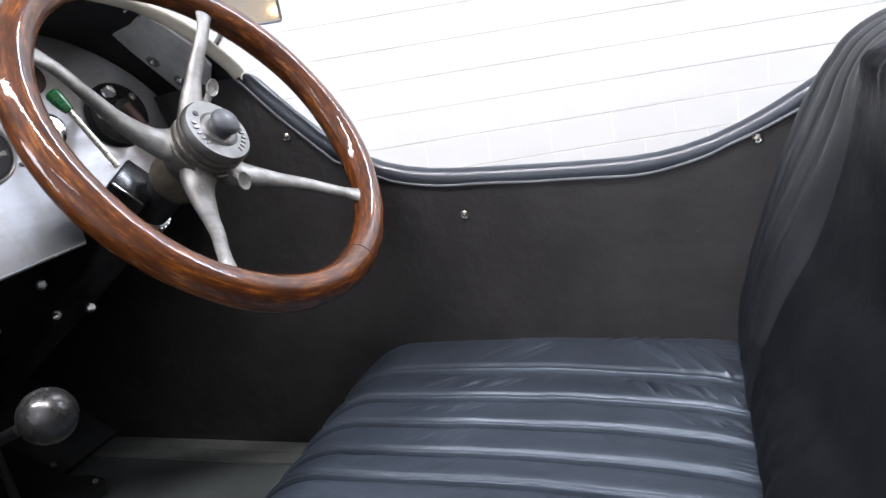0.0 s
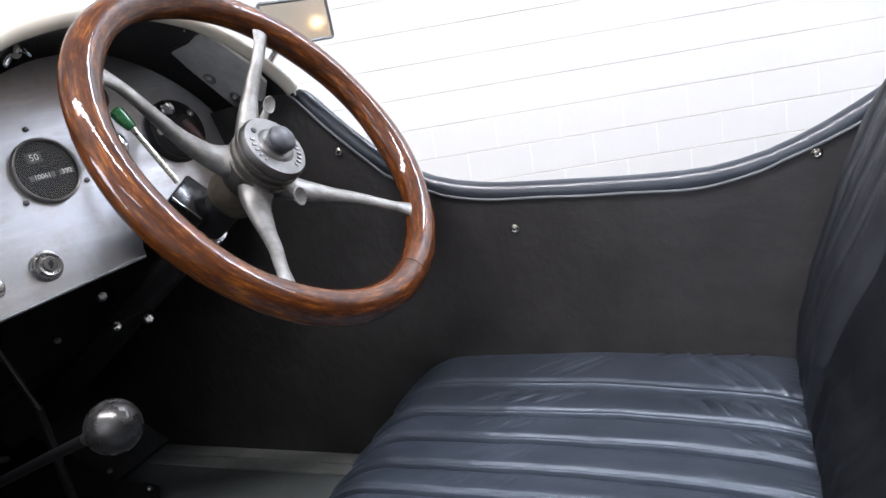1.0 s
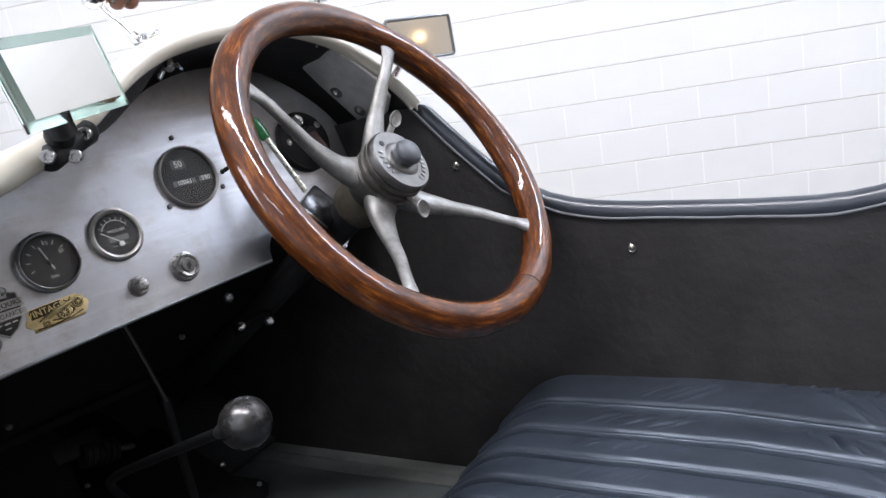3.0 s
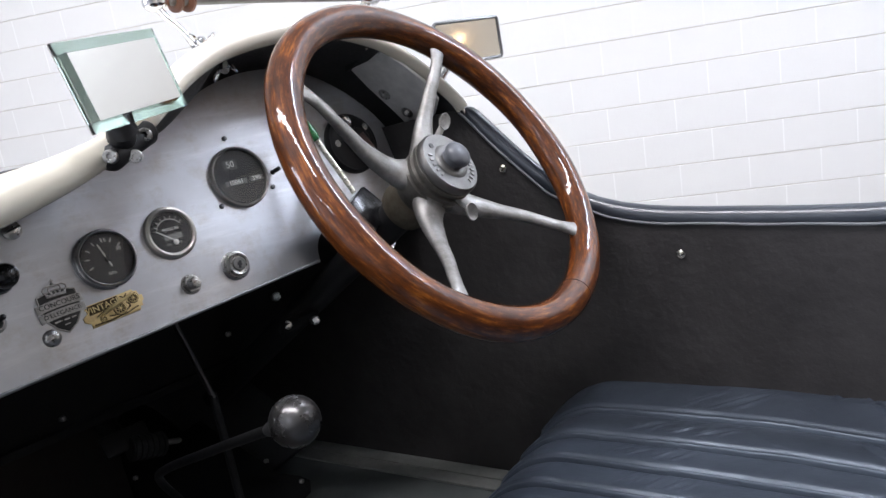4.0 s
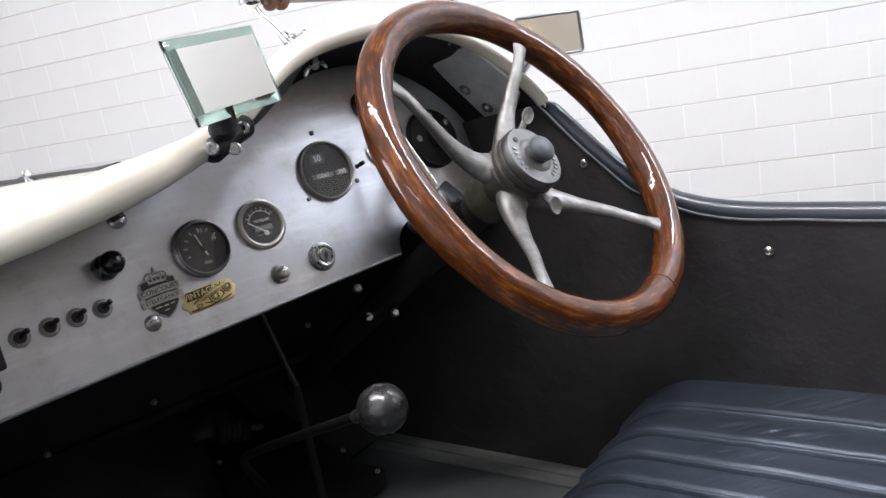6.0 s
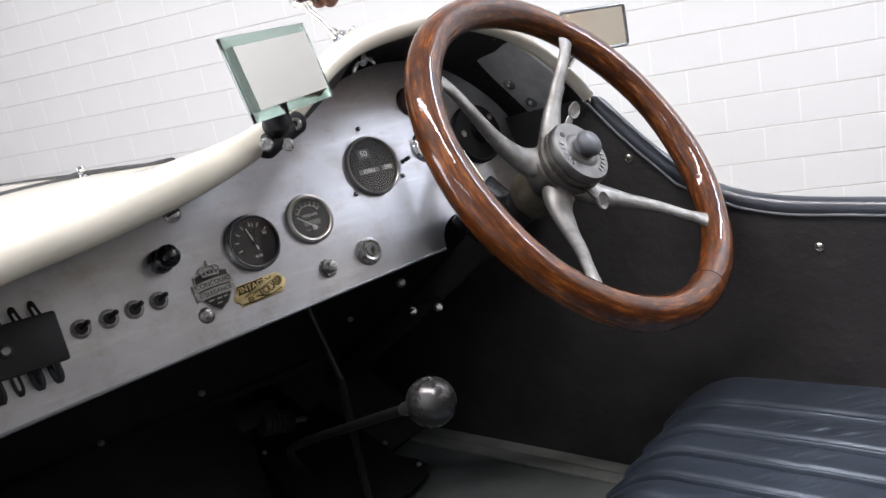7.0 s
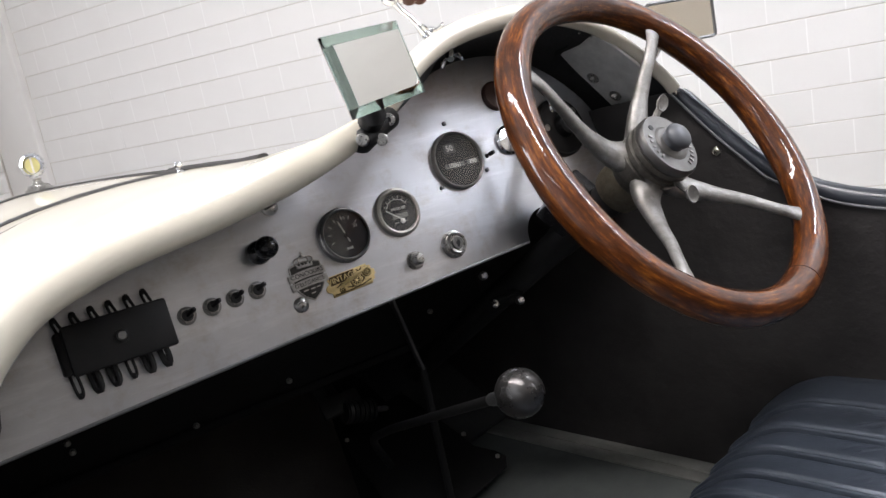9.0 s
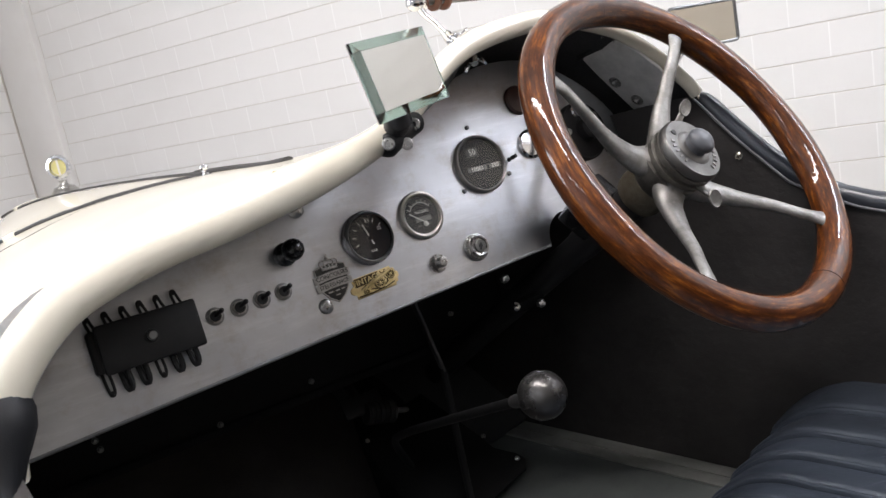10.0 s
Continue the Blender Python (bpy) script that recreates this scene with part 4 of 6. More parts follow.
ob = part("column_bracket", bm, MATT, column_th, "black column bracket")
ob.matrix_local = sw
for at in ((-0.059, 0.274, 0.708), (-0.058, 0.315, 0.700), (-0.0841, 0.2825, 0.7403)):
    bm = bmesh.new()
    lathe(bm, [(0.0058, -0.004), (0.0058, 0.003), (0.004, 0.0042)], 6, pose(*at, 0, 70, 0))
    ob = part("bracket_bolt", bm, NICKEL, column_th, "nickel hexagon bolt")
    ob.matrix_local = sw

# ---- dashboard ----
DASH = axes((-0.002, 0, 0.801), Vector((0, 1, 0)), Vector((-0.2647, 0, 0.9643)), Vector((0.9643, 0, 0.2647)))
dash = thing("dashboard", DASH, "brushed aluminium dashboard panel with gauges and switches", "dashboard")
TOP_EDGE = [(-0.315, -0.02), (-0.30, 0.04), (-0.25, 0.085), (-0.17, 0.103), (-0.08, 0.112), (0.0, 0.120), (0.06, 0.130), (0.11, 0.152), (0.16, 0.176), (0.207, 0.196), (0.24, 0.210), (0.285, 0.220), (0.34, 0.219), (0.385, 0.203), (0.43, 0.172), (0.465, 0.132), (0.482, 0.085), (0.484, 0.03)]
outline = [tuple(p) for p in curve_points(TOP_EDGE, 60)]
arch = [(0.331 + 0.033 * math.cos(a), -0.012 + 0.034 * math.sin(a)) for a in np.linspace(0, math.pi, 14)]
outline = [(-0.315, -0.0455)] + outline + [(0.484, -0.004), (0.366, -0.010)] + arch + [(0.297, -0.0140)]
bm = bmesh.new()
plate(bm, outline[::-1], 0.0025, pose(0, 0, -0.0025))
part("panel", bm, ALU, dash, "brushed aluminium panel")
bm = bmesh.new()
sweep(bm, [(-0.315, -0.0455, -0.001), (-0.058, -0.0315, -0.001), (0.297, -0.0140, -0.001)], 0.0019, 8)
part("folded_edge", bm, plain("dull edge", (0.26, 0.26, 0.265), 0.55, 0.8), dash, "folded lower edge")


def dash_thing(name, u, v, label, category, group="", turn=0.0):
    return thing(name, DASH @ pose(u, v, 0, 0, 0, turn), label, category, group)


def ring(profile, seg=48):
    bm = bmesh.new()
    lathe(bm, profile, seg, cap=False)
    return bm


def bars(spec, z, thick=0.0003):
    """Small printed bars: x, y, length, width, turn."""
    bm = bmesh.new()
    for x, y, ln, wd, turn in spec:
        box(bm, (ln, wd, thick), pose(x, y, z, 0, 0, turn))
    return bm


# speedometer
g = dash_thing("speedometer", 0.2345, 0.1030, "black-faced speedometer with a dark bezel and mileage counter", "gauge")
g.scale = (0.865, 0.865, 1.0)
part("bezel", ring([(0.0402, 0.0), (0.0402, 0.0042), (0.0394, 0.0058), (0.0380, 0.0062), (0.0364, 0.0052), (0.0360, 0.003)]), plain("darkened bezel", (0.33, 0.315, 0.295), 0.36, 0.95), g, "dark metal bezel")
bm = bmesh.new()
lathe(bm, [(0.0365, 0.0004), (0.0365, 0.0022)], 48)
part("dial", bm, DIAL, g, "black dial")
bm = bmesh.new()
for k, ch in enumerate("10061"):
    box(bm, (0.0050, 0.0066, 0.0004), pose(-0.021 + 0.0066 * k, -0.006 , 0.0026))
for k in range(3):
    box(bm, (0.0050, 0.0066, 0.0004), pose(0.0155 + 0.0066 * k, -0.006, 0.0026))
part("counter", bm, plain("counter drum", (0.10, 0.10, 0.095), 0.5), g, "mileage counter drums")
bm = bmesh.new()
text_mesh(bm, "10061", 0.0085, pose(-0.008, -0.006, 0.0031), 0.0001)
part("mileage_figures", bm, INK, g, "pale figures")
bm = bmesh.new()
text_mesh(bm, "390", 0.0085, pose(0.022, -0.006, 0.0031), 0.0001)
part("trip_figures", bm, INK, g, "pale figures")
bm = bmesh.new()
text_mesh(bm, "50", 0.0115, pose(-0.008, 0.0175, 0.0027), 0.0001)
part("speed_figures", bm, INK, g, "pale figures")
bm = bmesh.new()
box(bm, (0.019, 0.013, 0.0004), pose(-0.008, 0.0175, 0.0024))
part("speed_window", bm, plain("window drum", (0.055, 0.053, 0.048), 0.5), g)
bm = bmesh.new()
lathe(bm, [(0.0364, 0.0042), (0.0364, 0.0050)], 48)
pane = part("glass", bm, COVER_GLASS, g, "clear cover glass")
pane.visible_shadow = False
for u, v in ((-0.001, 0.0525), (-0.0375, -0.0305), (0.0425, -0.0225)):
    bm = bmesh.new()
    lathe(bm, [(0.0032, 0), (0.0030, 0.0022), (0.0014, 0.0034)], 12, pose(u, v, 0))
    part("fixing_screw", bm, STEEL, g, "small dark fixing screw")
bm = bmesh.new()
sweep(bm, [(0.0505, -0.0035, 0), (0.0505, -0.0035, 0.006), (0.0525, -0.0025, 0.013)], [0.0036, 0.0030, 0.0028], 10)
part("reset_pin", bm, BLACK, g, "black trip reset pin")


def round_gauge(u, v, r, bezel, label, turn, kind):
    g = dash_thing("gauge", u, v, label, "gauge", "small gauges", turn)
    if kind == "oil":
        part("bezel", ring([(r, 0), (r, 0.0055), (r * 0.985, 0.0070), (r * 0.945, 0.0076)]), GUNMETAL, g, "dark nickel flange")
        part("bezel_ring", ring([(r * 0.945, 0.0070), (r * 0.935, 0.0098), (r * 0.905, 0.0114), (r * 0.875, 0.0108), (r * 0.85, 0.008)]), bezel, g, "bright inner ring of the bezel")
    else:
        part("bezel", ring([(r, 0), (r, 0.003), (r * 0.97, 0.0050), (r * 0.88, 0.0060), (r * 0.80, 0.0050), (r * 0.78, 0.0030)]), bezel, g, "dull nickel bezel")
    h = 0.0075 if kind == "oil" else 0.0028
    bm = bmesh.new()
    lathe(bm, [(r * 0.86, 0.001), (r * 0.86, h)], 48)
    part("dial", bm, DIAL, g, "black dial")
    if kind == "oil":
        spec = [(r * 0.62 * math.cos(a), r * 0.62 * math.sin(a), 0.0042, 0.0008, math.degrees(a)) for a in np.radians([200, 172, 145, 118, 90, 62, 35])]
        part("scale", bars(spec, h), INK, g, "pale scale marks")
        bm = bmesh.new()
        for words, size, x, y in (("15", 0.0052, 0.002, r * 0.58), ("30", 0.0052, r * 0.44, r * 0.22), ("BAR", 0.0042, 0, -r * 0.52)):
            bm = bmesh.new()
            text_mesh(bm, words, size, pose(x, y, h + 0.0002), 0.0001)
            part("figures", bm, INK, g, "pale figures")
        needle = (-0.0015, 0.003, 0.024, 0.0012, 106)
    else:
        spec = [(r * 0.60 * math.cos(a), r * 0.60 * math.sin(a), 0.0030, 0.0005, math.degrees(a)) for a in np.radians(np.linspace(35, 150, 7))]
        arc = [(r * 0.52 * math.cos(a), r * 0.52 * math.sin(a), 0.0030, 0.0006, math.degrees(a) + 90) for a in np.radians(np.linspace(35, 150, 22))]
        part("scale", bars(spec + arc, h), INK, g, "pale scale marks")
        bm = bmesh.new()
        text_mesh(bm, "PRESSURE", 0.0042, pose(0.001, 0.0035, h + 0.0002), 0.0001)
        part("figures", bm, INK, g, "pale figures")
        part("maker_plate", bars([(0.001, -0.0045, 0.020, 0.0055, 0), (-0.006, -0.0115, 0.0055, 0.0014, 0), (0.006, -0.0115, 0.0055, 0.0014, 0)], h), plain("faded plate", (0.16, 0.155, 0.14), 0.6), g, "pale unreadable plate")
        needle = (-0.007, -0.002, 0.020, 0.0010, 142)
    part("needle", bars([needle], h + 0.0006, 0.0006), INK, g, "thin pale needle")
    bm = bmesh.new()
    lathe(bm, [(0.0028, h), (0.0028, h + 0.001), (0.0015, h + 0.0018)], 16, pose(0.0 if kind == "oil" else 0.002, -0.001 if kind == "oil" else -0.0105, 0))
    part("pivot", bm, INK if kind != "oil" else DIAL, g)
    bm = bmesh.new()
    lathe(bm, [(r * 0.83, h + 0.0022), (r * 0.83, h + 0.003)], 48)
    part("glass", bm, COVER_GLASS, g, "clear cover glass").visible_shadow = False
    return g


round_gauge(0.0665, 0.0555, 0.0290, BRIGHT, "black-faced pressure gauge in a deep chrome bezel", 0, "oil")
round_gauge(0.1365, 0.0635, 0.0272, MATT_NICKEL, "black-faced pressure gauge in a dull nickel bezel", 0, "amp")

# ignition lock and push button
g = dash_thing("ignition_lock", 0.1925, 0.0115, "chrome ignition lock with a key slot", "ignition lock")
bm = bmesh.new()
lathe(bm, [(0.0158, 0), (0.0158, 0.003), (0.0140, 0.0058), (0.0128, 0.0060), (0.0128, 0.0085), (0.0112, 0.0105), (0.0092, 0.0100), (0.0090, 0.0085), (0.0040, 0.0085)], 36)
part("bezel", bm, NICKEL, g)
bm = bmesh.new()
lathe(bm, [(0.0072, 0.0080), (0.0072, 0.0104), (0.0064, 0.0110)], 28)
part("barrel", bm, DULL, g, "dull key barrel")
bm = bmesh.new()
lathe(bm, [(0.0026, 0.0108), (0.0026, 0.0114)], 14)
box(bm, (0.0026, 0.0082, 0.0006), pose(0, -0.0006, 0.0112, 0, 0, -20))
part("key_slot", bm, BLACK, g, "dark key slot")
g = dash_thing("push_button", 0.1385, 0.0075, "nickel push button on a hexagon nut", "push button")
bm = bmesh.new()
lathe(bm, [(0.0105, 0), (0.0105, 0.0012), (0.0098, 0.0014)], 24)
lathe(bm, [(0.0098, 0.0012), (0.0098, 0.0042), (0.0088, 0.0052)], 6)
part("nut", bm, GUNMETAL, g)
bm = bmesh.new()
lathe(bm, [(0.0062, 0.004), (0.0060, 0.012), (0.0048, 0.0135), (0.0015, 0.0140)], 24)
part("plunger", bm, NICKEL, g)

# black pull knob
g = dash_thing("pull_knob", -0.0250, 0.0620, "black pull knob on a short stem", "pull knob")
bm = bmesh.new()
lathe(bm, [(0.0135, 0), (0.0140, 0.004), (0.0125, 0.009), (0.0072, 0.012), (0.0066, 0.018), (0.0090, 0.0205), (0.0122, 0.0245), (0.0128, 0.029), (0.0118, 0.034), (0.0088, 0.0378), (0.0050, 0.0395), (0.0015, 0.0400)], 36)
part("knob", bm, plain("glossy black knob", (0.010, 0.010, 0.010), 0.25), g)
g.scale = (0.86, 0.86, 0.95)

# four toggle switches
def toggle(u, v):
    g = dash_thing("toggle_switch", u, v, "small metal toggle switch with a hexagon nut", "toggle switch", "row of toggle switches")
    g.scale = (0.84, 0.84, 0.84)
    bm = bmesh.new()
    lathe(bm, [(0.0104, 0), (0.0104, 0.0010), (0.0098, 0.0012)], 24)
    part("washer", bm, STEEL, g)
    bm = bmesh.new()
    lathe(bm, [(0.0086, 0.001), (0.0086, 0.0034), (0.0078, 0.0042), (0.0062, 0.0042)], 6, cap=False)
    part("nut", bm, GUNMETAL, g, "grey hexagon nut")
    bm = bmesh.new()
    lathe(bm, [(0.0062, 0.001), (0.0062, 0.0058), (0.0052, 0.0060), (0.0050, 0.0040), (0.0010, 0.0038)], 24)
    part("bush", bm, BLACK, g, "blackened bush")
    bm = bmesh.new()
    lathe(bm, [(0.0049, 0.0040), (0.0049, 0.0046)], 20)
    part("boot", bm, BLACK, g, "black opening")
    bm = bmesh.new()
    sweep(bm, [(0, 0, 0.004), (0.0032, 0.0020, 0.0078), (0.0072, 0.0045, 0.0112), (0.0080, 0.0050, 0.0120)], [0.0019, 0.0022, 0.0029, 0.0018], 12)
    part("lever", bm, PLASTIC, g, "black lever")
    return g


for u, v in ((-0.1075, 0.0240), (-0.0835, 0.0252), (-0.0607, 0.0264), (-0.0380, 0.0275)):
    toggle(u, v)

# screws and rivet
g = dash_thing("rivet_button", -0.0005, 0.0005, "domed bright rivet on the dashboard", "rivet")
bm = bmesh.new()
lathe(bm, [(0.0080, 0)] + [(0.0080 * math.cos(a), 0.0042 * math.sin(a)) for a in np.linspace(0.05, 1.4, 7)], 24)
part("head", bm, NICKEL, g)
g = dash_thing("slotted_screw", -0.0005, 0.1025, "dull slotted screw in the dashboard", "screw")
bm = bmesh.new()
lathe(bm, [(0.0085, 0), (0.0085, 0.003), (0.006, 0.0052), (0.0015, 0.0058)], 24)
part("head", bm, NICKEL, g)
bm = bmesh.new()
box(bm, (0.014, 0.0018, 0.0008), pose(0, 0, 0.0056, 0, 0, 15))
part("slot", bm, BLACK, g)

# shield badge
badge = dash_thing("shield_badge", 0.0150, 0.0230, "pewter shield badge with a crown and two ribbons", "badge", turn=0.0)
badge.scale = (0.83, 0.83, 0.7)
SH = [(-0.020, 0.018), (-0.012, 0.0205), (0, 0.0225), (0.012, 0.0205), (0.020, 0.018), (0.0205, 0.002), (0.0175, -0.010), (0.010, -0.020), (0, -0.0265), (-0.010, -0.020), (-0.0175, -0.010), (-0.0205, 0.002)]
bm = bmesh.new()
plate(bm, [tuple(p) for p in SH[::-1]], 0.0016, None, 0.0005)
part("shield", bm, plain("dark pewter", (0.055, 0.053, 0.05), 0.45, 0.6), badge, "dark shield")
bm = bmesh.new()
sweep(bm, [(x, y, 0.0016) for x, y in SH], 0.0010, 6, closed=True)
part("border", bm, PEWTER, badge, "bright border")
bm = bmesh.new()
for v in (0.0075, -0.0035):
    line = [(x, v + 0.0018 * math.cos(x * 60) - 0.0018) for x in np.linspace(-0.0245, 0.0245, 16)]
    plate(bm, [(x, y - 0.0046) for x, y in line] + [(x, y + 0.0046) for x, y in line[::-1]], 0.0011, pose(0, 0, 0.0016, 0, 0, 3), 0.0003)
part("ribbon", bm, PEWTER, badge, "pewter ribbons")
bm = bmesh.new()
text_mesh(bm, "CONCOURS", 0.0078, pose(0, 0.0070, 0.0030, 0, 0, 3), 0.0002)
text_mesh(bm, "D'ELEGANCE", 0.0068, pose(0, -0.0040, 0.0030, 0, 0, 3), 0.0002)
part("lettering", bm, BLACK, badge, "dark raised letters")
part("small_print", bars([(-0.007, -0.0125, 0.008, 0.0016, 3), (0.002, -0.0122, 0.006, 0.0016, 3), (0.0095, -0.0118, 0.005, 0.0016, 3), (0.001, -0.0175, 0.006, 0.0013, 3)], 0.0018), NICKEL, badge, "small unreadable lettering")
bm = bmesh.new()
box(bm, (0.021, 0.0030, 0.0022), pose(0, 0.0165, 0.0026), 0.0006)
for k in (-2, -1, 1, 2):
    lean = 0.0054 * k
    sweep(bm, curve_points([(lean * 0.82, 0.0178, 0.0026), (lean * 1.16, 0.0232, 0.0034), (lean * 0.75, 0.0272, 0.0034), (0.0, 0.0262, 0.0032)], 10), 0.00085, 6)
for k in range(-2, 3):
    lathe(bm, [(0.0017, 0), (0.0014, 0.0013), (0.0004, 0.0018)], 8, pose(0.0046 * k, 0.0195 - 0.0004 * k * k, 0.0024))
lathe(bm, [(0.0024, 0), (0.0020, 0.0018), (0.0006, 0.0025)], 12, pose(0, 0.0285, 0.0018))
box(bm, (0.0012, 0.0056, 0.0012), pose(0, 0.0318, 0.0024))
box(bm, (0.0042, 0.0012, 0.0012), pose(0, 0.0322, 0.0024))
part("crown", bm, PEWTER, badge, "pewter crown")

# brass plate with a relief of an old racing car
brass = dash_thing("brass_plate", 0.0590, 0.0085, "small brass plaque with an embossed old car", "plaque", turn=3.5)
DARK_BRASS = plain("darkened brass", (0.055, 0.036, 0.014), 0.5, 0.7)
bm = bmesh.new()
plate(bm, [(-0.0245, -0.0105), (0.0225, -0.0105), (0.0225, -0.0072), (0.0262, -0.0072), (0.0262, -0.0030), (0.0288, -0.0020), (0.0288, 0.0030), (0.0255, 0.0040), (0.0255, 0.0085), (0.0215, 0.0085), (0.0215, 0.0112), (-0.0245, 0.0112), (-0.0245, 0.0035), (-0.0270, 0.0030), (-0.0295, 0.0010), (-0.0295, -0.0028), (-0.0270, -0.0050), (-0.0245, -0.0055)], 0.0014, None, 0.0004)
part("plate", bm, BRASS, brass)
bm = bmesh.new()
plate(bm, [(-0.0235, 0.0015), (-0.0020, 0.0015), (0.0060, 0.0060), (0.0060, 0.0104), (-0.0235, 0.0104)], 0.0004, pose(0, 0, 0.0013))
part("sunk_field", bm, DARK_BRASS, brass, "darkened field behind the letters")
bm = bmesh.new()
text_mesh(bm, "VINTAGE", 0.0082, pose(-0.0092, 0.0058, 0.0022, 0, 0, 1), 0.0003)
part("lettering", bm, BRASS, brass, "raised brass letters")
for x, y, r in ((0.0045, -0.0020, 0.0058), (0.0195, 0.0030, 0.0048), (-0.0130, -0.0058, 0.0030)):
    bm = bmesh.new()
    lathe(bm, [(r * 1.12, 0.0013), (r * 1.12, 0.0018)], 22, pose(x, y, 0))
    wheel_back = part("wheel_arch", bm, DARK_BRASS, brass, "darkened ground round a wheel")
    bm = bmesh.new()
    lathe(bm, [(r, 0.0015), (r * 0.96, 0.0030), (r * 0.82, 0.0032), (r * 0.72, 0.0020)], 22, pose(x, y, 0), cap=False)
    lathe(bm, [(r * 0.24, 0.0015), (r * 0.22, 0.0030), (r * 0.08, 0.0032)], 12, pose(x, y, 0))
    for k in range(4):
        box(bm, (r * 1.5, r * 0.10, 0.0006), pose(x, y, 0.0022, 0, 0, 45 * k))
    part("relief_wheel", bm, BRASS, wheel_back, "embossed spoked wheel")
bm = bmesh.new()
sweep(bm, curve_points([(-0.0150, -0.0030, 0.0016), (-0.0080, 0.0000, 0.0020), (0.0010, 0.0022, 0.0022), (0.0090, 0.0040, 0.0022), (0.0160, 0.0062, 0.0020), (0.0215, 0.0078, 0.0016)], 20), np.interp(range(20), [0, 6, 12, 19], [0.0007, 0.0022, 0.0020, 0.0009]), 8)
part("relief_car", bm, BRASS, brass, "embossed car body")
for pts in ([(-0.0225, -0.0082), (-0.0080, -0.0090), (0.0100, -0.0082), (0.0215, -0.0058)], [(-0.0180, -0.0020), (-0.0120, 0.0006), (-0.0060, 0.0004)], [(-0.0070, -0.0050), (0.0000, -0.0066), (0.0120, -0.0048), (0.0150, -0.0010)], [(0.0085, 0.0090), (0.0120, 0.0060), (0.0150, 0.0095)], [(-0.0100, -0.0020), (-0.0020, 0.0002), (0.0010, -0.0008)], [(0.0120, 0.0018), (0.0140, -0.0008), (0.0145, -0.0040)]):
    bm = bmesh.new()
    sweep(bm, [(x, y, 0.0015) for x, y in pts], 0.0006, 6)
    part("relief_line", bm, DARK_BRASS, brass)

# fuse box with wire loops
fuse = dash_thing("fuse_box", -0.1690, 0.0230, "black plastic fuse box with loops of wire above and below", "fuse box")
bm = bmesh.new()
box(bm, (0.090, 0.037, 0.020), pose(-0.003, 0, 0.0102), 0.002)
part("base", bm, PLASTIC, fuse)
bm = bmesh.new()
box(bm, (0.0850, 0.0425, 0.011), pose(0, 0, 0.0250), 0.0025)
part("cover", bm, PLASTIC, fuse, "black plastic cover")
bm = bmesh.new()
lathe(bm, [(0.0062, 0.030), (0.0060, 0.0318), (0.0050, 0.0322)], 20)
washer = part("screw_collar", bm, BLACK, fuse, "black collar")
bm = bmesh.new()
lathe(bm, [(0.0040, 0.0318), (0.0040, 0.0352), (0.0032, 0.0362), (0.001, 0.0364)], 20)
part("cover_screw", bm, STEEL, washer, "dull cover screw")
for row, sign in ((0, 1), (1, -1)):
    for k in range(6):
        x = (-0.0440 + 0.0147 * k) if row == 0 else (-0.0410 + 0.0145 * k)
        tip = 0.0312 + 0.0006 * k if row == 0 else 0.0385 - 0.0006 * k
        lean = 0.0035 if row == 0 else -0.001
        bm = bmesh.new()
        sweep(bm, curve_points([(x + lean + 0.0024, sign * 0.0165, 0.014), (x + 0.0026, sign * (tip - 0.006), 0.013), (x + 0.001, sign * tip, 0.012), (x - 0.0016, sign * (tip - 0.003), 0.011), (x + lean - 0.0026, sign * 0.0165, 0.010)], 22), 0.0013 + 0.0013 * (k % 3 > 0) * row, 8)
        loop = part("wire_loop", bm, BLACK, fuse, "black wire loop")
        bm = bmesh.new()
        sweep(bm, [(x - 0.0012, sign * (tip - 0.0022), 0.0115), (x + 0.0014, sign * (tip - 0.0010), 0.0122)], 0.0026, 8)
        part("loop_tip", bm, BLACK, loop)

# oval instrument, chrome knob and switch unit behind the wheel
g = dash_thing("warning_lamp", 0.3185, 0.169, "round dark brown lens in the dashboard", "lens")
bm = bmesh.new()
lathe(bm, [(0.0185, 0), (0.0185, 0.003), (0.0165, 0.0055), (0.006, 0.0075), (0.001, 0.0078)], 32)
part("lens", bm, MAROON, g)
g = dash_thing("chrome_disc", 0.316, 0.112, "bright round cap in the dashboard", "dash cap")
bm = bmesh.new()
lathe(bm, [(0.0185, 0), (0.0185, 0.0028), (0.016, 0.0048), (0.0145, 0.0036), (0.004, 0.0040)], 32)
part("cap", bm, CHROME, g)
g = dash_thing("switch_unit", 0.401, 0.112, "round black lamp switch with a brown lever", "switch unit")
bm = bmesh.new()
lathe(bm, [(0.0385, 0), (0.0385, 0.006), (0.0365, 0.009), (0.0345, 0.0085), (0.030, 0.011), (0.016, 0.013), (0.0145, 0.024), (0.012, 0.026)], 44)
part("body", bm, PLASTIC, g)
bm = bmesh.new()
sweep(bm, [(0.0, 0.004, 0.024), (0.004, -0.014, 0.030), (0.009, -0.036, 0.031)], [0.0060, 0.0055, 0.0048], 12)
part("lever", bm, MAROON, g, "brown switch lever")
for u, v in ((-0.026, 0.002), (0.024, 0.016)):
    bm = bmesh.new()
    lathe(bm, [(0.0048, 0.009), (0.0045, 0.0115), (0.002, 0.0125)], 14, pose(u, v, 0))
    part("terminal_screw", bm, NICKEL, g, "bright screw")
bm = bmesh.new()
lathe(bm, [(0.0095, 0.008), (0.0095, 0.012), (0.0075, 0.0135), (0.006, 0.0125), (0.002, 0.0125)], 24, pose(-0.004, 0.026, 0))
part("key_plug", bm, CHROME, g, "chrome key plug")

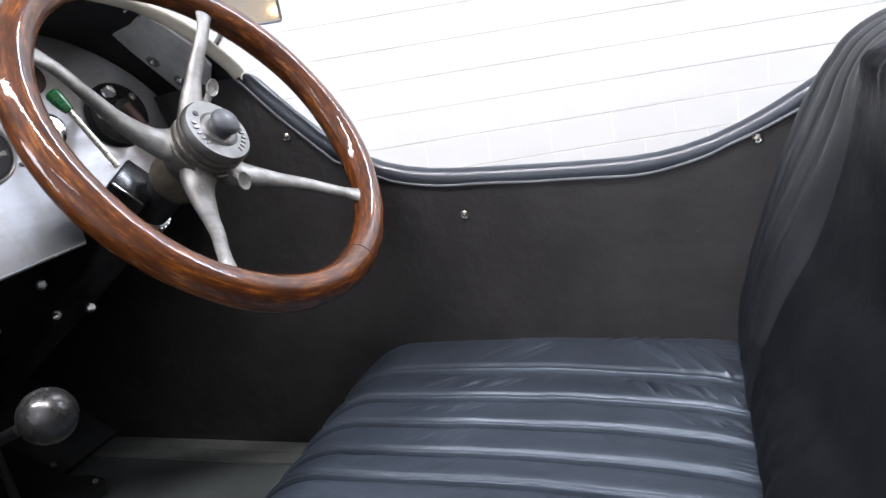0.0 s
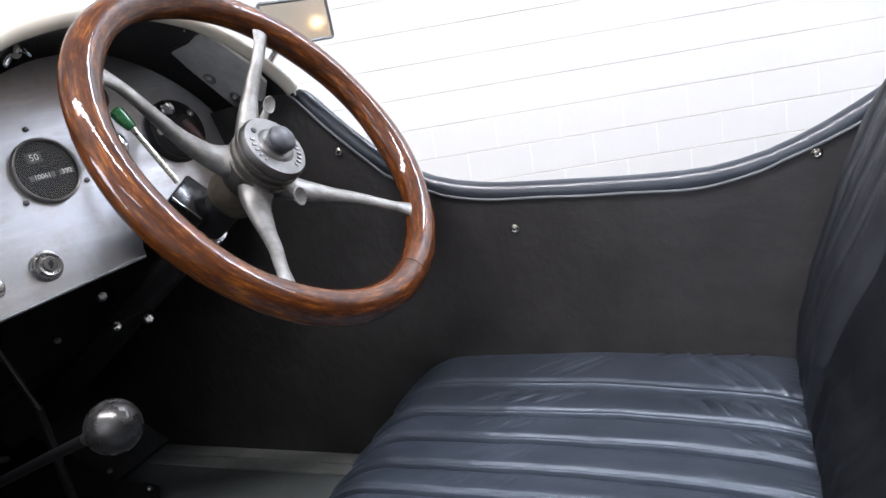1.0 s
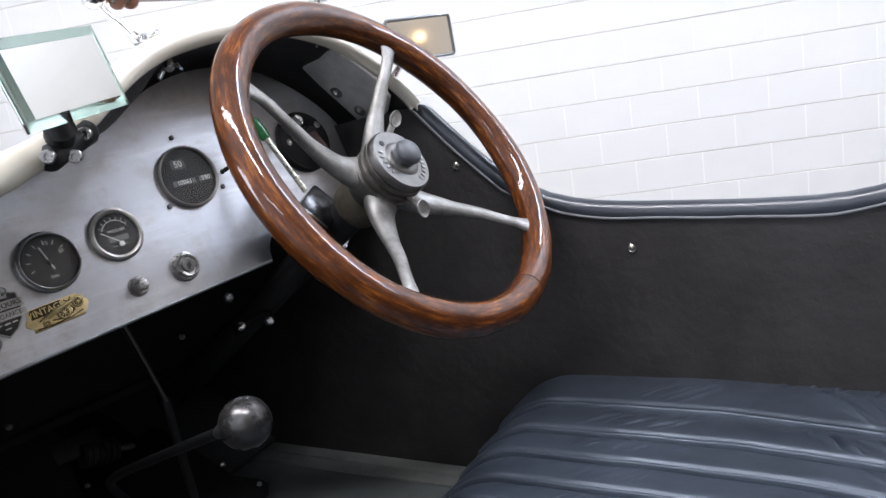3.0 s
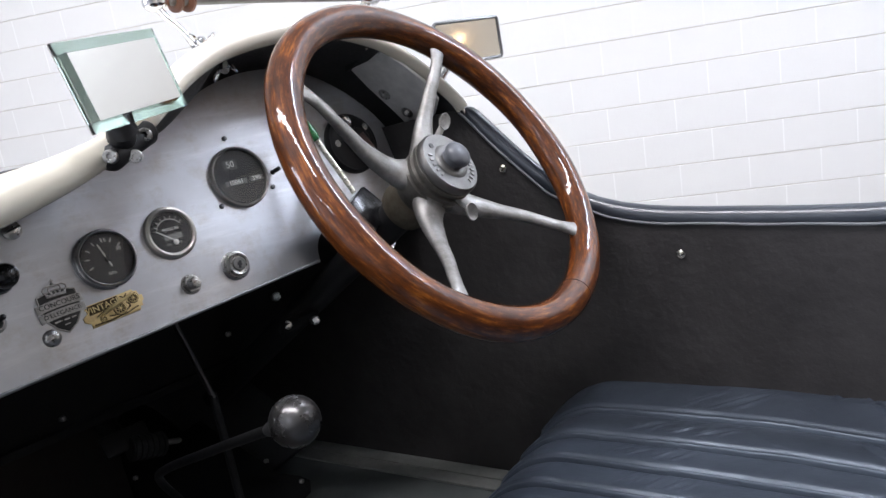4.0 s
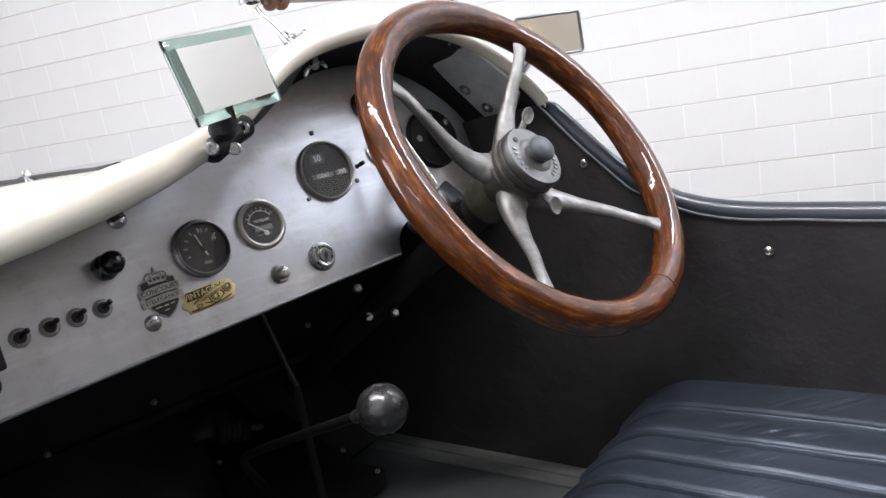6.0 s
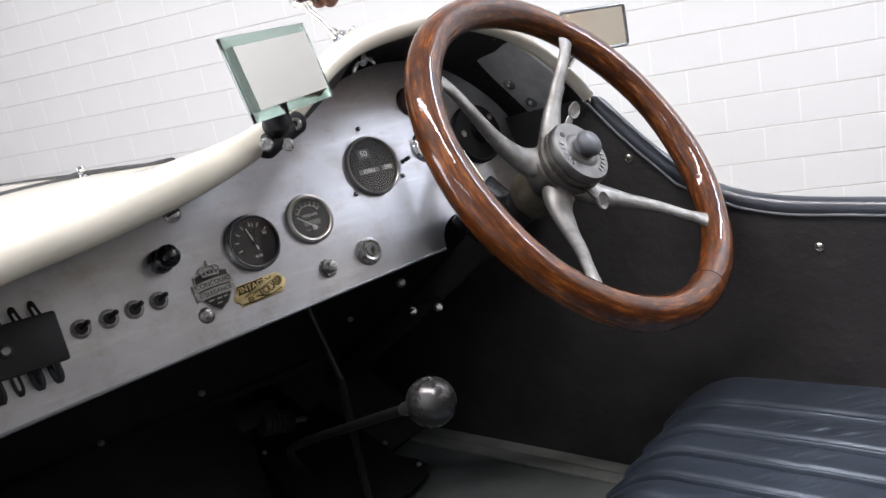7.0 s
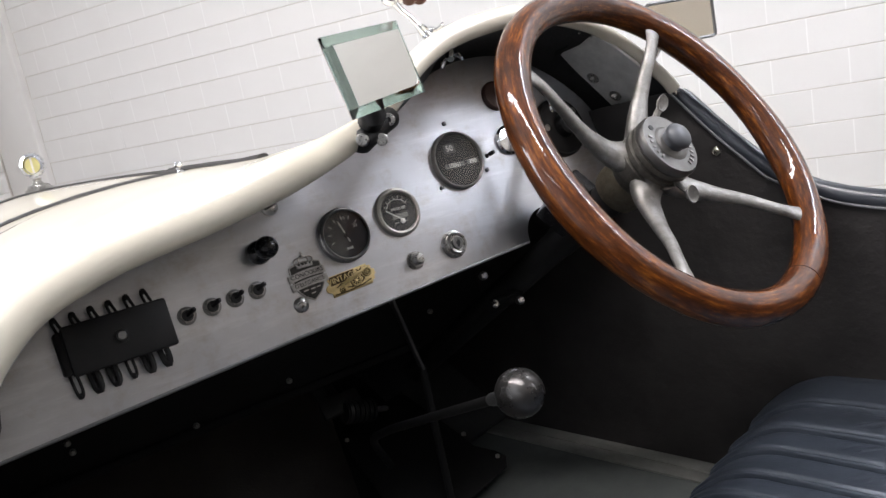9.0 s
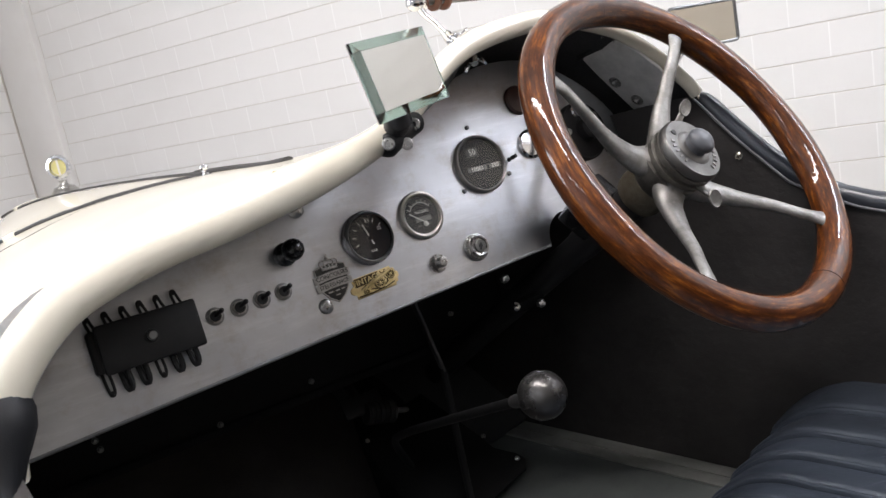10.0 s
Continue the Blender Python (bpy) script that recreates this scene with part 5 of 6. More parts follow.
# ---- gear lever, pedals, mirrors, bonnet fittings ----
gear = thing("gear_lever", pose(0, 0, FLOOR_Z), "gear lever with a round grey metal ball knob", "gear lever")
bm = bmesh.new()
ball = Vector((0.1739, 0.115, 0.705 - FLOOR_Z))
lathe(bm, [(0.0229 * math.cos(a), 0.0229 * math.sin(a)) for a in np.linspace(-1.5, 1.5, 24)], 40, Matrix.Translation(ball))
part("knob", bm, surface("grey metal ball", (0.085, 0.082, 0.079), (0.105, 0.101, 0.098), 40, (0.25, 0.31), 0.8, 60, 0.0), gear, "smooth grey metal ball")
bm = bmesh.new()
sweep(bm, curve_points([(0.158, 0.1145, 0.302), (0.09, 0.111, 0.274), (0.0, 0.107, 0.236), (-0.10, 0.106, 0.192), (-0.17, 0.12, 0.15), (-0.22, 0.16, 0.08)], 30), 0.0052, 12)
part("rod", bm, BLACK, gear, "black bent rod")
bm = bmesh.new()
sweep(bm, [(0.156, 0.1144, 0.3012), (0.150, 0.1141, 0.2988), (0.132, 0.1132, 0.2915), (0.128, 0.1130, 0.2899)], [0.0050, 0.0066, 0.0066, 0.0052], 14)
part("collar", bm, STEEL, gear, "dull steel collar below the knob")

tunnel = thing("gearbox_cover", pose(0, 0, FLOOR_Z), "black gearbox cover plate bolted to the floor", "gearbox cover")
bm = bmesh.new()
rows = []
for x in np.linspace(-0.52, -0.17, 14):
    k = (x + 0.52) / 0.35
    h, w = 0.15 * (1 - k) + 0.02, 0.10 - 0.02 * k
    rows.append([(x, 0.20 + w * s, h * max(0.0, 1 - abs(s) ** 3) + 0.002) for s in np.linspace(-1, 1, 18)])
sheet(bm, rows, 0.003)
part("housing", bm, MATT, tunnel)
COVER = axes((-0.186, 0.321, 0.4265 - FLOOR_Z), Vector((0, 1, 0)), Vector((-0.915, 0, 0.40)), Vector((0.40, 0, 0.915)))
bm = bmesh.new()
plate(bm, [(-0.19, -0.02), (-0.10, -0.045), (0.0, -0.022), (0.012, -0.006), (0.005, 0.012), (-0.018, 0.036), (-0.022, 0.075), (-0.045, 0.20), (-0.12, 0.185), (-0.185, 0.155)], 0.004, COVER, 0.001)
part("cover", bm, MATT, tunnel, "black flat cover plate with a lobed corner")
for u, v in ((0.0, 0.0), (-0.016, 0.065), (-0.176, 0.152)):
    bm = bmesh.new()
    lathe(bm, [(0.0042, 0.003), (0.0042, 0.006), (0.0025, 0.0075)], 6, COVER @ pose(u, v, 0))
    part("cover_bolt", bm, NICKEL, tunnel, "small bright bolt")

# pedal: ribbed rubber roller on a pin, a backing plate and its arm
pedal = thing("brake_pedal", pose(-0.285, 0.158, 0.545), "black pedal with a ribbed rubber roller on a steel arm", "pedal")
bm = bmesh.new()
box(bm, (0.010, 0.064, 0.030), pose(-0.010, -0.022, 0.018, 0, -35, 0), 0.003)
part("plate", bm, BLACK, pedal, "black backing plate")
AXLE = axes((0, 0, 0), Vector((1, 0, 0)), Vector((0, 0.28, 0.96)), Vector((0, -0.96, 0.28)))
bm = bmesh.new()
lathe(bm, [(0.006, -0.026), (0.0150, -0.024), (0.0155, 0.024), (0.006, 0.026)], 24, AXLE)
roller = part("roller", bm, RUBBER, pedal, "black rubber roller")
for k in range(6):
    bm = bmesh.new()
    lathe(bm, [(0.0150, -0.0017), (0.0172, -0.0012), (0.0172, 0.0012), (0.0150, 0.0017)], 24, AXLE @ pose(0, 0, -0.020 + 0.008 * k), cap=False)
    part("roller_rib", bm, RUBBER, roller)
bm = bmesh.new()
sweep(bm, [AXLE @ Vector((0, 0, -0.026)), AXLE @ Vector((0, 0, -0.047)), AXLE @ Vector((0, 0, -0.050))], [0.0042, 0.0042, 0.0025], 10)
part("pin", bm, STEEL, pedal, "bright steel pin")
bm = bmesh.new()
sweep(bm, [(-0.012, -0.02, 0.012), (-0.06, -0.02, 0.04), (-0.14, -0.01, 0.14), (-0.18, 0, 0.26)], 0.008, 10)
part("arm", bm, BLACK, pedal)

# brake rod hanging below the dashboard
rod = thing("hanging_rod", Matrix(), "thin dark steel rod running down below the dashboard", "rod")
bm = bmesh.new()
sweep(bm, [(-0.15, 0.172, 0.755), (-0.15, 0.203, 0.626)], 0.0065, 10, flat=0.5)
part("upper_link", bm, STEEL, rod)
bm = bmesh.new()
sweep(bm, [(-0.15, 0.203, 0.63), (-0.15, 0.207, 0.44), (-0.15, 0.208, FLOOR_Z)], 0.0055, 10)
part("lower_link", bm, BLACK, rod)

# bevelled mirror plate on the scuttle edge
MX, MY, MN = Vector((-0.4218, 0.9004, 0.1068)), Vector((-0.1215, -0.1729, 0.9774)), Vector((0.8985, 0.3993, 0.1824))
MIR = axes((0.1166, 0.0701, 1.0105), MX.normalized(), MN.cross(MX).normalized(), MN.normalized())
mirror_th = thing("wing_mirror", MIR, "rectangular mirror with green-tinged glass edges on a black clamp", "mirror")
W2, H2, BEV = 0.0570, 0.0342, 0.0082
bm = bmesh.new()
loops = ((W2, H2, -0.0052), (W2, H2, -0.0024), (W2 - BEV, H2 - BEV, -0.0002), (W2 - BEV, H2 - BEV, -0.0052))
rings = [[bm.verts.new((sx * w, sy * h, z)) for sx, sy in ((-1, -1), (1, -1), (1, 1), (-1, 1))] for w, h, z in loops]
for low, high in zip(rings, rings[1:] + rings[:1]):
    for k in range(4):
        bm.faces.new((low[k], low[(k + 1) % 4], high[(k + 1) % 4], high[k]))
part("bevel", bm, GREENGLASS, mirror_th, "green-tinged bevelled edge of the glass", 5)
bm = bmesh.new()
box(bm, (2 * (W2 - BEV) - 0.0004, 2 * (H2 - BEV) - 0.0004, 0.0044), pose(0, 0, -0.0026, 0, -2.0, 0))
part("glass", bm, SILVERED, mirror_th, "flat silvered mirror centre", 5)
bm = bmesh.new()
box(bm, (2 * W2 - 0.0006, 2 * H2 - 0.0006, 0.0010), pose(0, 0, -0.0060))
part("silvering", bm, SILVERED, mirror_th, "silvered back")
inv = MIR.inverted()
q0, q1 = Vector((0.097, 0.048, 0.9500)), Vector((0.080, 0.090, 0.9655))
bm = bmesh.new()
ends = [q0 + (q1 - q0) * k for k in (-0.12, -0.07, 0.0, 0.25, 0.5, 0.75, 1.0, 1.08, 1.14)]
sweep(bm, [inv @ q for q in ends], [0.004, 0.0092, 0.0112, 0.0108, 0.0106, 0.0108, 0.0112, 0.0092, 0.004], 18, flat=1.1)
sweep(bm, [inv @ ((q0 + q1) / 2 + Vector((-0.004, -0.004, 0.002))), (-0.016, -0.036, -0.015), (-0.017, -0.022, -0.0140)], [0.0115, 0.0118, 0.0105], 18)
clamp = part("clamp", bm, PLASTIC, mirror_th, "black clamp round the scuttle edge")
for p in (Vector((0.101, 0.049, 0.951)), Vector((0.0855, 0.0880, 0.9632)), Vector((0.094, 0.0720, 0.9475))):
    q = Vector((0.84, -0.53, 0.10)).normalized()
    bm = bmesh.new()
    lathe(bm, [(0.0056, -0.006), (0.0056, 0.0008), (0.0048, 0.0016), (0.0026, 0.0016), (0.0022, -0.0010), (0.001, -0.0010)], 20, inv @ (Matrix.Translation(p + q * 0.0112) @ q.to_track_quat("Z", "Y").to_matrix().to_4x4()))
    part("clamp_screw", bm, NICKEL, clamp, "bright socket screw")

# framed driving mirror on the right
RX, RN = Vector((0.203, 0.9791, 0.0121)).normalized(), Vector((0.9791, -0.2032, 0.0124)).normalized()
RM = axes((0.0489, 0.5646, 1.0139), RX, RN.cross(RX), RN)
rear = thing("driving_mirror", RM, "rectangular driving mirror in a grey metal frame", "mirror")
W2, H2 = 0.0524, 0.026
bm = bmesh.new()
loop = [(sx * (W2 - 0.004) + 0.004 * math.cos(a), sy * (H2 - 0.004) + 0.004 * math.sin(a)) for sx, sy, a0 in ((1, 1, 0), (-1, 1, 90), (-1, -1, 180), (1, -1, 270)) for a in np.radians([a0, a0 + 30, a0 + 60, a0 + 90])]
sweep(bm, [(x, y, 0) for x, y in loop], 0.0022, 8, closed=True)
part("frame", bm, STEEL, rear, "grey metal frame")
bm = bmesh.new()
plate(bm, loop, 0.0012, pose(0, 0, -0.001))
part("glass", bm, SILVERED, rear, "mirror glass")
bm = bmesh.new()
plate(bm, loop, 0.004, pose(0, 0, -0.0055))
part("backing", bm, STEEL, rear)
rinv = RM.inverted()
bm = bmesh.new()
sweep(bm, [(0.0, 0.0, -0.006), (-0.01, -0.012, -0.016), rinv @ Vector((0.02, 0.50, 0.945))], 0.0045, 10)
part("arm", bm, CHROME, rear, "bright mirror arm")

# ---- fittings under and on the scuttle ----
bracket = thing("screen_bracket", Matrix(), "worn grey steel plate screwed under the scuttle", "bracket plate")
BR = axes((-0.0095, 0.4493, 0.9808), Vector((0.9682, -0.1198, 0.2196)), Vector((-0.2474, -0.5875, 0.7704)), Vector((0.0501, -0.8019, -0.5954)))
bm = bmesh.new()
plate(bm, [(-0.0255, 0.0318), (-0.0275, 0.0), (-0.0270, -0.041), (-0.0285, -0.0800), (-0.0203, -0.0860), (0.0300, -0.0760), (0.0560, -0.0600), (0.0620, -0.0300), (0.0560, 0.0), (0.0480, 0.0250), (0.0380, 0.0410)], 0.0035, BR @ pose(0, 0, -0.003), 0.0010)
part("plate", bm, WORN, bracket)
for u, v in ((-0.0134, -0.019), (-0.008, -0.0561)):
    bm = bmesh.new()
    lathe(bm, [(0.0085, 0.0), (0.0085, 0.0014), (0.0072, 0.0018), (0.0050, 0.0016)], 20, BR @ pose(u, v, 0))
    lathe(bm, [(0.0050, 0.001), (0.0046, 0.0045), (0.0030, 0.0060)], 6, BR @ pose(u, v, 0))
    part("plate_screw", bm, NICKEL, bracket, "nickel screw with washer")


bm = bmesh.new()
plate(bm, [(-0.0598, 0.0431), (-0.0474, 0.0306), (0.0346, 0.0397), (0.025, 0.0555)], 0.006, BR @ pose(0, 0, -0.002), 0.002)
part("rubber_packing", bm, RUBBER, bracket, "black rubber packing strip")
BR2 = axes((-0.0204, 0.4187, 1.0192), Vector((0.9682, -0.1198, 0.2196)), Vector((-0.2030, -0.8714, 0.4466)), Vector((0.1500, -0.4785, -0.8652)))
bm = bmesh.new()
plate(bm, [(-0.0831, 0.0439), (-0.0693, -0.0064), (0.0283, 0.0074), (0.0254, 0.0235), (-0.0195, 0.051)], 0.002, BR2, 0.0006)
side_plate = part("side_plate", bm, DULL, bracket, "dark grey side plate")
bm = bmesh.new()
lathe(bm, [(0.006, 0.0018), (0.006, 0.0024)], 20, BR2 @ pose(0.0094, 0.031, 0))
part("plate_hole", bm, BLACK, side_plate, "dark hole")


def wing_nut(at, turn):
    ax = Vector((0.62, -0.42, -0.66)).normalized()
    sx = (Matrix.Rotation(radians(turn), 3, ax) @ Vector((0.55, 0.83, 0))).normalized()
    sy = ax.cross(sx).normalized()
    w = thing("wing_nut", axes(at, sy.cross(ax), sy, ax) @ Matrix.Scale(1.15, 4), "small bright wing nut under the scuttle edge", "wing nut", "wing nuts")
    bm = bmesh.new()
    lathe(bm, [(0.0048, -0.006), (0.0048, 0.0), (0.0032, 0.003)], 14)
    part("nut", bm, CHROME, w)
    for sgn in (1, -1):
        bm = bmesh.new()
        sweep(bm, curve_points([(sgn * 0.003, 0, -0.003), (sgn * 0.008, 0, 0.003), (sgn * 0.0105, 0, 0.009)], 8), [0.0022, 0.0026, 0.003, 0.0034, 0.0036, 0.0036, 0.0032, 0.0022], 10, flat=0.5)
        part("wing", bm, CHROME, w)
    return w


wing_nut((0.022, 0.214, 1.014), 20)
wing_nut((0.015, 0.427, 1.022), -30)

# folded windscreen: chrome pillar foot, clamp and dark frame bar above the hump
screen = thing("windscreen_stay", Matrix(), "chrome windscreen pivot with a dark frame bar above the scuttle", "windscreen frame")
bm = bmesh.new()
sweep(bm, curve_points([(0.018, 0.196, 1.036), (0.018, 0.188, 1.044), (0.016, 0.178, 1.058), (0.012, 0.168, 1.070), (0.010, 0.162, 1.083)], 18), np.interp(range(18), [0, 3, 6, 10, 17], [0.010, 0.0065, 0.0040, 0.0038, 0.0065]), 12, flat=0.7)
part("stay", bm, CHROME, screen)
bm = bmesh.new()
lathe(bm, [(0.006, -0.012), (0.0085, -0.008), (0.0085, 0.008), (0.006, 0.012), (0.003, 0.014)], 20, Matrix.Translation((0.010, 0.164, 1.082)) @ pose(0, 0, 0, 90, 0, 15))
part("pivot", bm, CHROME, screen)
bm = bmesh.new()
lathe(bm, [(0.0088 * math.cos(a), 0.0078 * math.sin(a)) for a in np.linspace(-1.4, 1.4, 12)], 20, Matrix.Translation((0.012, 0.164, 1.082)))
part("knuckle", bm, CHROME, screen, "bright ball knuckle")
bm = bmesh.new()
lathe(bm, [(0.0085, -0.004), (0.0098, 0.0), (0.0075, 0.003), (0.0050, 0.005), (0.0046, 0.008), (0.0030, 0.010)], 24, axes((0.024, 0.193, 1.037), Vector((0.9, 0, -0.43)).normalized(), Vector((0, 1, 0)), Vector((0.43, 0, 0.9)).normalized()))
part("foot", bm, CHROME, screen, "round bright foot")
for lean in (-1, 1):
    bm = bmesh.new()
    sweep(bm, curve_points([(0.026, 0.193 + lean * 0.004, 1.043), (0.029, 0.193 + lean * 0.009, 1.045), (0.030, 0.193 + lean * 0.013, 1.049)], 8), [0.0020, 0.0024, 0.0030, 0.0033, 0.0035, 0.0035, 0.0030, 0.0018], 10, flat=0.55)
    part("wing", bm, CHROME, screen, "wing of the fixing nut")
for y in (0.184, 0.197):
    bm = bmesh.new()
    lathe(bm, [(0.0085, -0.0022), (0.0110, -0.0014), (0.0110, 0.0014), (0.0085, 0.0022)], 24, Matrix.Translation((0.010, y, 1.083)) @ pose(0, 0, 0, 90, 0, 15))
    part("washer", bm, plain("brown fibre", (0.16, 0.07, 0.04), 0.4), screen, "brown fibre washer")
bm = bmesh.new()
sweep(bm, [(0.010, 0.17, 1.083), (0.010, 0.28, 1.0825), (0.010, 0.47, 1.079)], 0.0045, 12)
part("frame_bar", bm, STEEL, screen, "dark windscreen frame bar")
bm = bmesh.new()
lathe(bm, [(0.005, -0.016), (0.0090, -0.012), (0.0090, 0.010), (0.005, 0.016)], 20, Matrix.Translation((0.010, 0.436, 1.079)) @ pose(0, 0, 0, 90, 0, 10))
part("pivot", bm, CHROME, screen)
bm = bmesh.new()
sweep(bm, [(0.010, 0.436, 1.077), (0.012, 0.434, 1.05), (0.025, 0.428, 1.012)], 0.0045, 10)
part("stay", bm, CHROME, screen)

# bonnet: shut line, straps, hook, radiator cap
def over_path(pts, n, lift):
    return [(x, y, on_bonnet(x, y) + lift) for x, y in curve_points(pts, n)]


bm = bmesh.new()
sweep(bm, over_path([(-0.40, 0.06), (-0.402, 0.0), (-0.395, -0.035), (-0.380, -0.077), (-0.388, -0.110), (-0.400, -0.146), (-0.402, -0.182), (-0.42, -0.217), (-0.470, -0.25), (-0.51, -0.28)], 60, 0.0012), 0.0026, 6)
part("shut_line", bm, BLACK, car, "dark gap at the rear edge of the bonnet")


def strap(pts, at, label):
    s = thing("bonnet_strap", Matrix(), label, "bonnet strap", "bonnet straps")
    bm = bmesh.new()
    sweep(bm, pts, 0.0086, 10, flat=0.5)
    part("band", bm, plain("dark rubber band", (0.035, 0.033, 0.031), 0.6), s)
    if at:
        p = Vector(pts[at])
        d = (Vector(pts[at + 1]) - p).normalized()
        bm = bmesh.new()
        box(bm, (0.030, 0.0185, 0.010), Matrix.Translation(p) @ d.to_track_quat("X", "Z").to_matrix().to_4x4(), 0.003)
        part("sleeve", bm, CREAM, s, "cream sleeve")
    return s


strap(over_path([(-0.368, 0.010), (-0.376, -0.03), (-0.387, -0.073), (-0.407, -0.107), (-0.426, -0.142), (-0.466, -0.175), (-0.512, -0.21), (-0.568, -0.246), (-0.62, -0.278)], 90, 0.0028), 68, "black rubber bonnet strap with a cream sleeve")
strap(over_path([(-0.372, 0.014), (-0.45, 0.024), (-0.60, 0.016), (-0.78, 0.0), (-0.95, -0.03), (-1.04, -0.075), (-1.09, -0.115), (-1.16, -0.155), (-1.28, -0.186), (-1.37, -0.206)], 90, 0.0028), 78, "black rubber bonnet strap with a cream sleeve")
strap([(-0.47, 0.028, 0.9415), (-0.42, 0.040, 0.9415), (-0.35, 0.053, 0.9415), (-0.25, 0.059, 0.9415), (-0.20, 0.070, 0.944)], 0, "black rubber strap passing behind the scuttle hump")
hook = thing("bonnet_hook", pose(-0.365, 0.011, on_bonnet(-0.365, 0.011)), "small chrome strap hook on the bonnet", "hook")
bm = bmesh.new()
lathe(bm, [(0.007, 0), (0.0065, 0.004), (0.004, 0.006), (0.004, 0.010), (0.0062, 0.013), (0.0045, 0.017), (0.001, 0.018)], 16)
part("stud", bm, CHROME, hook)
mark = thing("tonneau_stud", pose(0.016, -0.028, on_bonnet(0.016, -0.028)), "small brass tonneau fastener on the scuttle", "fastener")
bm = bmesh.new()
lathe(bm, [(0.0055, 0), (0.0050, 0.0012), (0.0022, 0.0020), (0.0020, 0.0045), (0.0030, 0.0060), (0.0022, 0.0078), (0.001, 0.0082)], 16)
part("stud", bm, plain("pale brass", (0.62, 0.52, 0.36), 0.4, 1.0), mark)

CAP_AT = (-1.41, -0.060, on_bonnet(-1.41, -0.06))
meter = thing("dial_thermometer", axes(CAP_AT, Vector((0.55, 0.83, 0)).normalized(), Vector((-0.83, 0.55, 0)).normalized(), UP) @ Matrix.Scale(0.8, 4), "chrome radiator thermometer with a round yellow dial", "thermometer")
bm = bmesh.new()
lathe(bm, [(0.042, -0.004), (0.044, 0.004), (0.040, 0.010), (0.034, 0.014), (0.030, 0.022), (0.016, 0.026), (0.011, 0.034), (0.013, 0.042)], 40)
part("cap", bm, NICKEL, meter)
face = pose(0, 0, 0.0836, 90, 0, 0)
bm = bmesh.new()
lathe(bm, [(0.028, -0.010), (0.036, -0.008), (0.037, 0.0), (0.036, 0.008), (0.028, 0.010), (0.026, 0.006), (0.026, -0.006)], 48, face, cap=False)
for k in range(16):
    a = 2 * math.pi * k / 16
    lathe(bm, [(0.004, -0.006), (0.0048, 0.0), (0.004, 0.006)], 8, face @ pose(0.0345 * math.cos(a), 0.0345 * math.sin(a), 0))
part("case", bm, CHROME, meter, "scalloped chrome case")
bm = bmesh.new()
lathe(bm, [(0.0235, -0.003), (0.0235, 0.003)], 40, face)
part("dial", bm, AMBER, meter, "yellow dial card")
bm = bmesh.new()
box(bm, (0.006, 0.046, 0.001), face @ pose(0, 0, 0.0042))
box(bm, (0.006, 0.046, 0.001), face @ pose(0, 0, -0.0042))
part("tube", bm, INK, meter, "pale glass tube")
bm = bmesh.new()
rad = thing("radiator_shell", Matrix(), "cream painted radiator shell at the front of the car", "radiator")
sheet(bm, [[(-1.5, y, z + 0.001) for _, y, z in GRID[-1]], [(-1.51, -0.07 + (y + 0.07) * 0.96, 0.55 + (z - 0.55) * 0.97) for _, y, z in GRID[-1]], [(-1.51, -0.07 + (y + 0.07) * 0.9, 0.30) for _, y, z in GRID[-1]]], 0.004)
part("shell", bm, CREAM, rad)

# screws along the lower dashboard flange and wires below
for at in ((-0.298, 0.070, 0.625), (-0.298, -0.067, 0.613), (-0.298, -0.216, 0.653), (-0.298, -0.213, 0.640), (-0.298, 0.321, 0.648)):
    sc = thing("flange_screw", Matrix.Translation(at) @ pose(0, 0, 0, 0, 80, 0), "small bright screw in the dark under the dashboard", "screw", "screws under the dashboard")
    bm = bmesh.new()
    lathe(bm, [(0.0042, -0.006), (0.0042, 0.001), (0.002, 0.0028)], 10)
    part("head", bm, NICKEL, sc)
# added board closing the cavity below the dashboard, its darkness painted on
cavity = thing("dark_cavity_board", Matrix(), "black board standing in for the dark cavity below the dashboard", "panel")
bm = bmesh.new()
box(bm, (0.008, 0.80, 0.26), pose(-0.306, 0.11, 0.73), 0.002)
part("board", bm, CAVITY_BLACK, cavity)
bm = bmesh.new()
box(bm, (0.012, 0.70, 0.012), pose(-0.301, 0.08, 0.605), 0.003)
part("rail", bm, CAVITY_BLACK, cavity, "dark lower rail")

# ---- bricks of the two brick walls ----
def brick_mesh(long, high, deep=0.016, edge=0.0012):
    x, z = long / 2, high / 2
    v = [(-x, deep, -z), (x, deep, -z), (x, deep, z), (-x, deep, z), (-x, edge, -z), (x, edge, -z), (x, edge, z), (-x, edge, z), (-x, 0, -z + edge), (x, 0, -z + edge), (x, 0, z - edge), (-x, 0, z - edge)]
    f = [(0, 1, 5, 4), (1, 2, 6, 5), (2, 3, 7, 6), (3, 0, 4, 7), (4, 5, 9, 8), (5, 6, 10, 9), (6, 7, 11, 10), (7, 4, 8, 11), (8, 9, 10, 11)]
    return v, f


BEDS, HEADS = 0.0023, 0.0030
joints = []
shared = bpy.data.meshes.new("brick")
shared.from_pydata(*[list(q) for q in (brick_mesh(BRICK_LONG - HEADS, COURSE - BEDS)[0], [], brick_mesh(BRICK_LONG - HEADS, COURSE - BEDS)[1])])
shared.materials.append(BRICK)
brick_rng = random.Random(11)


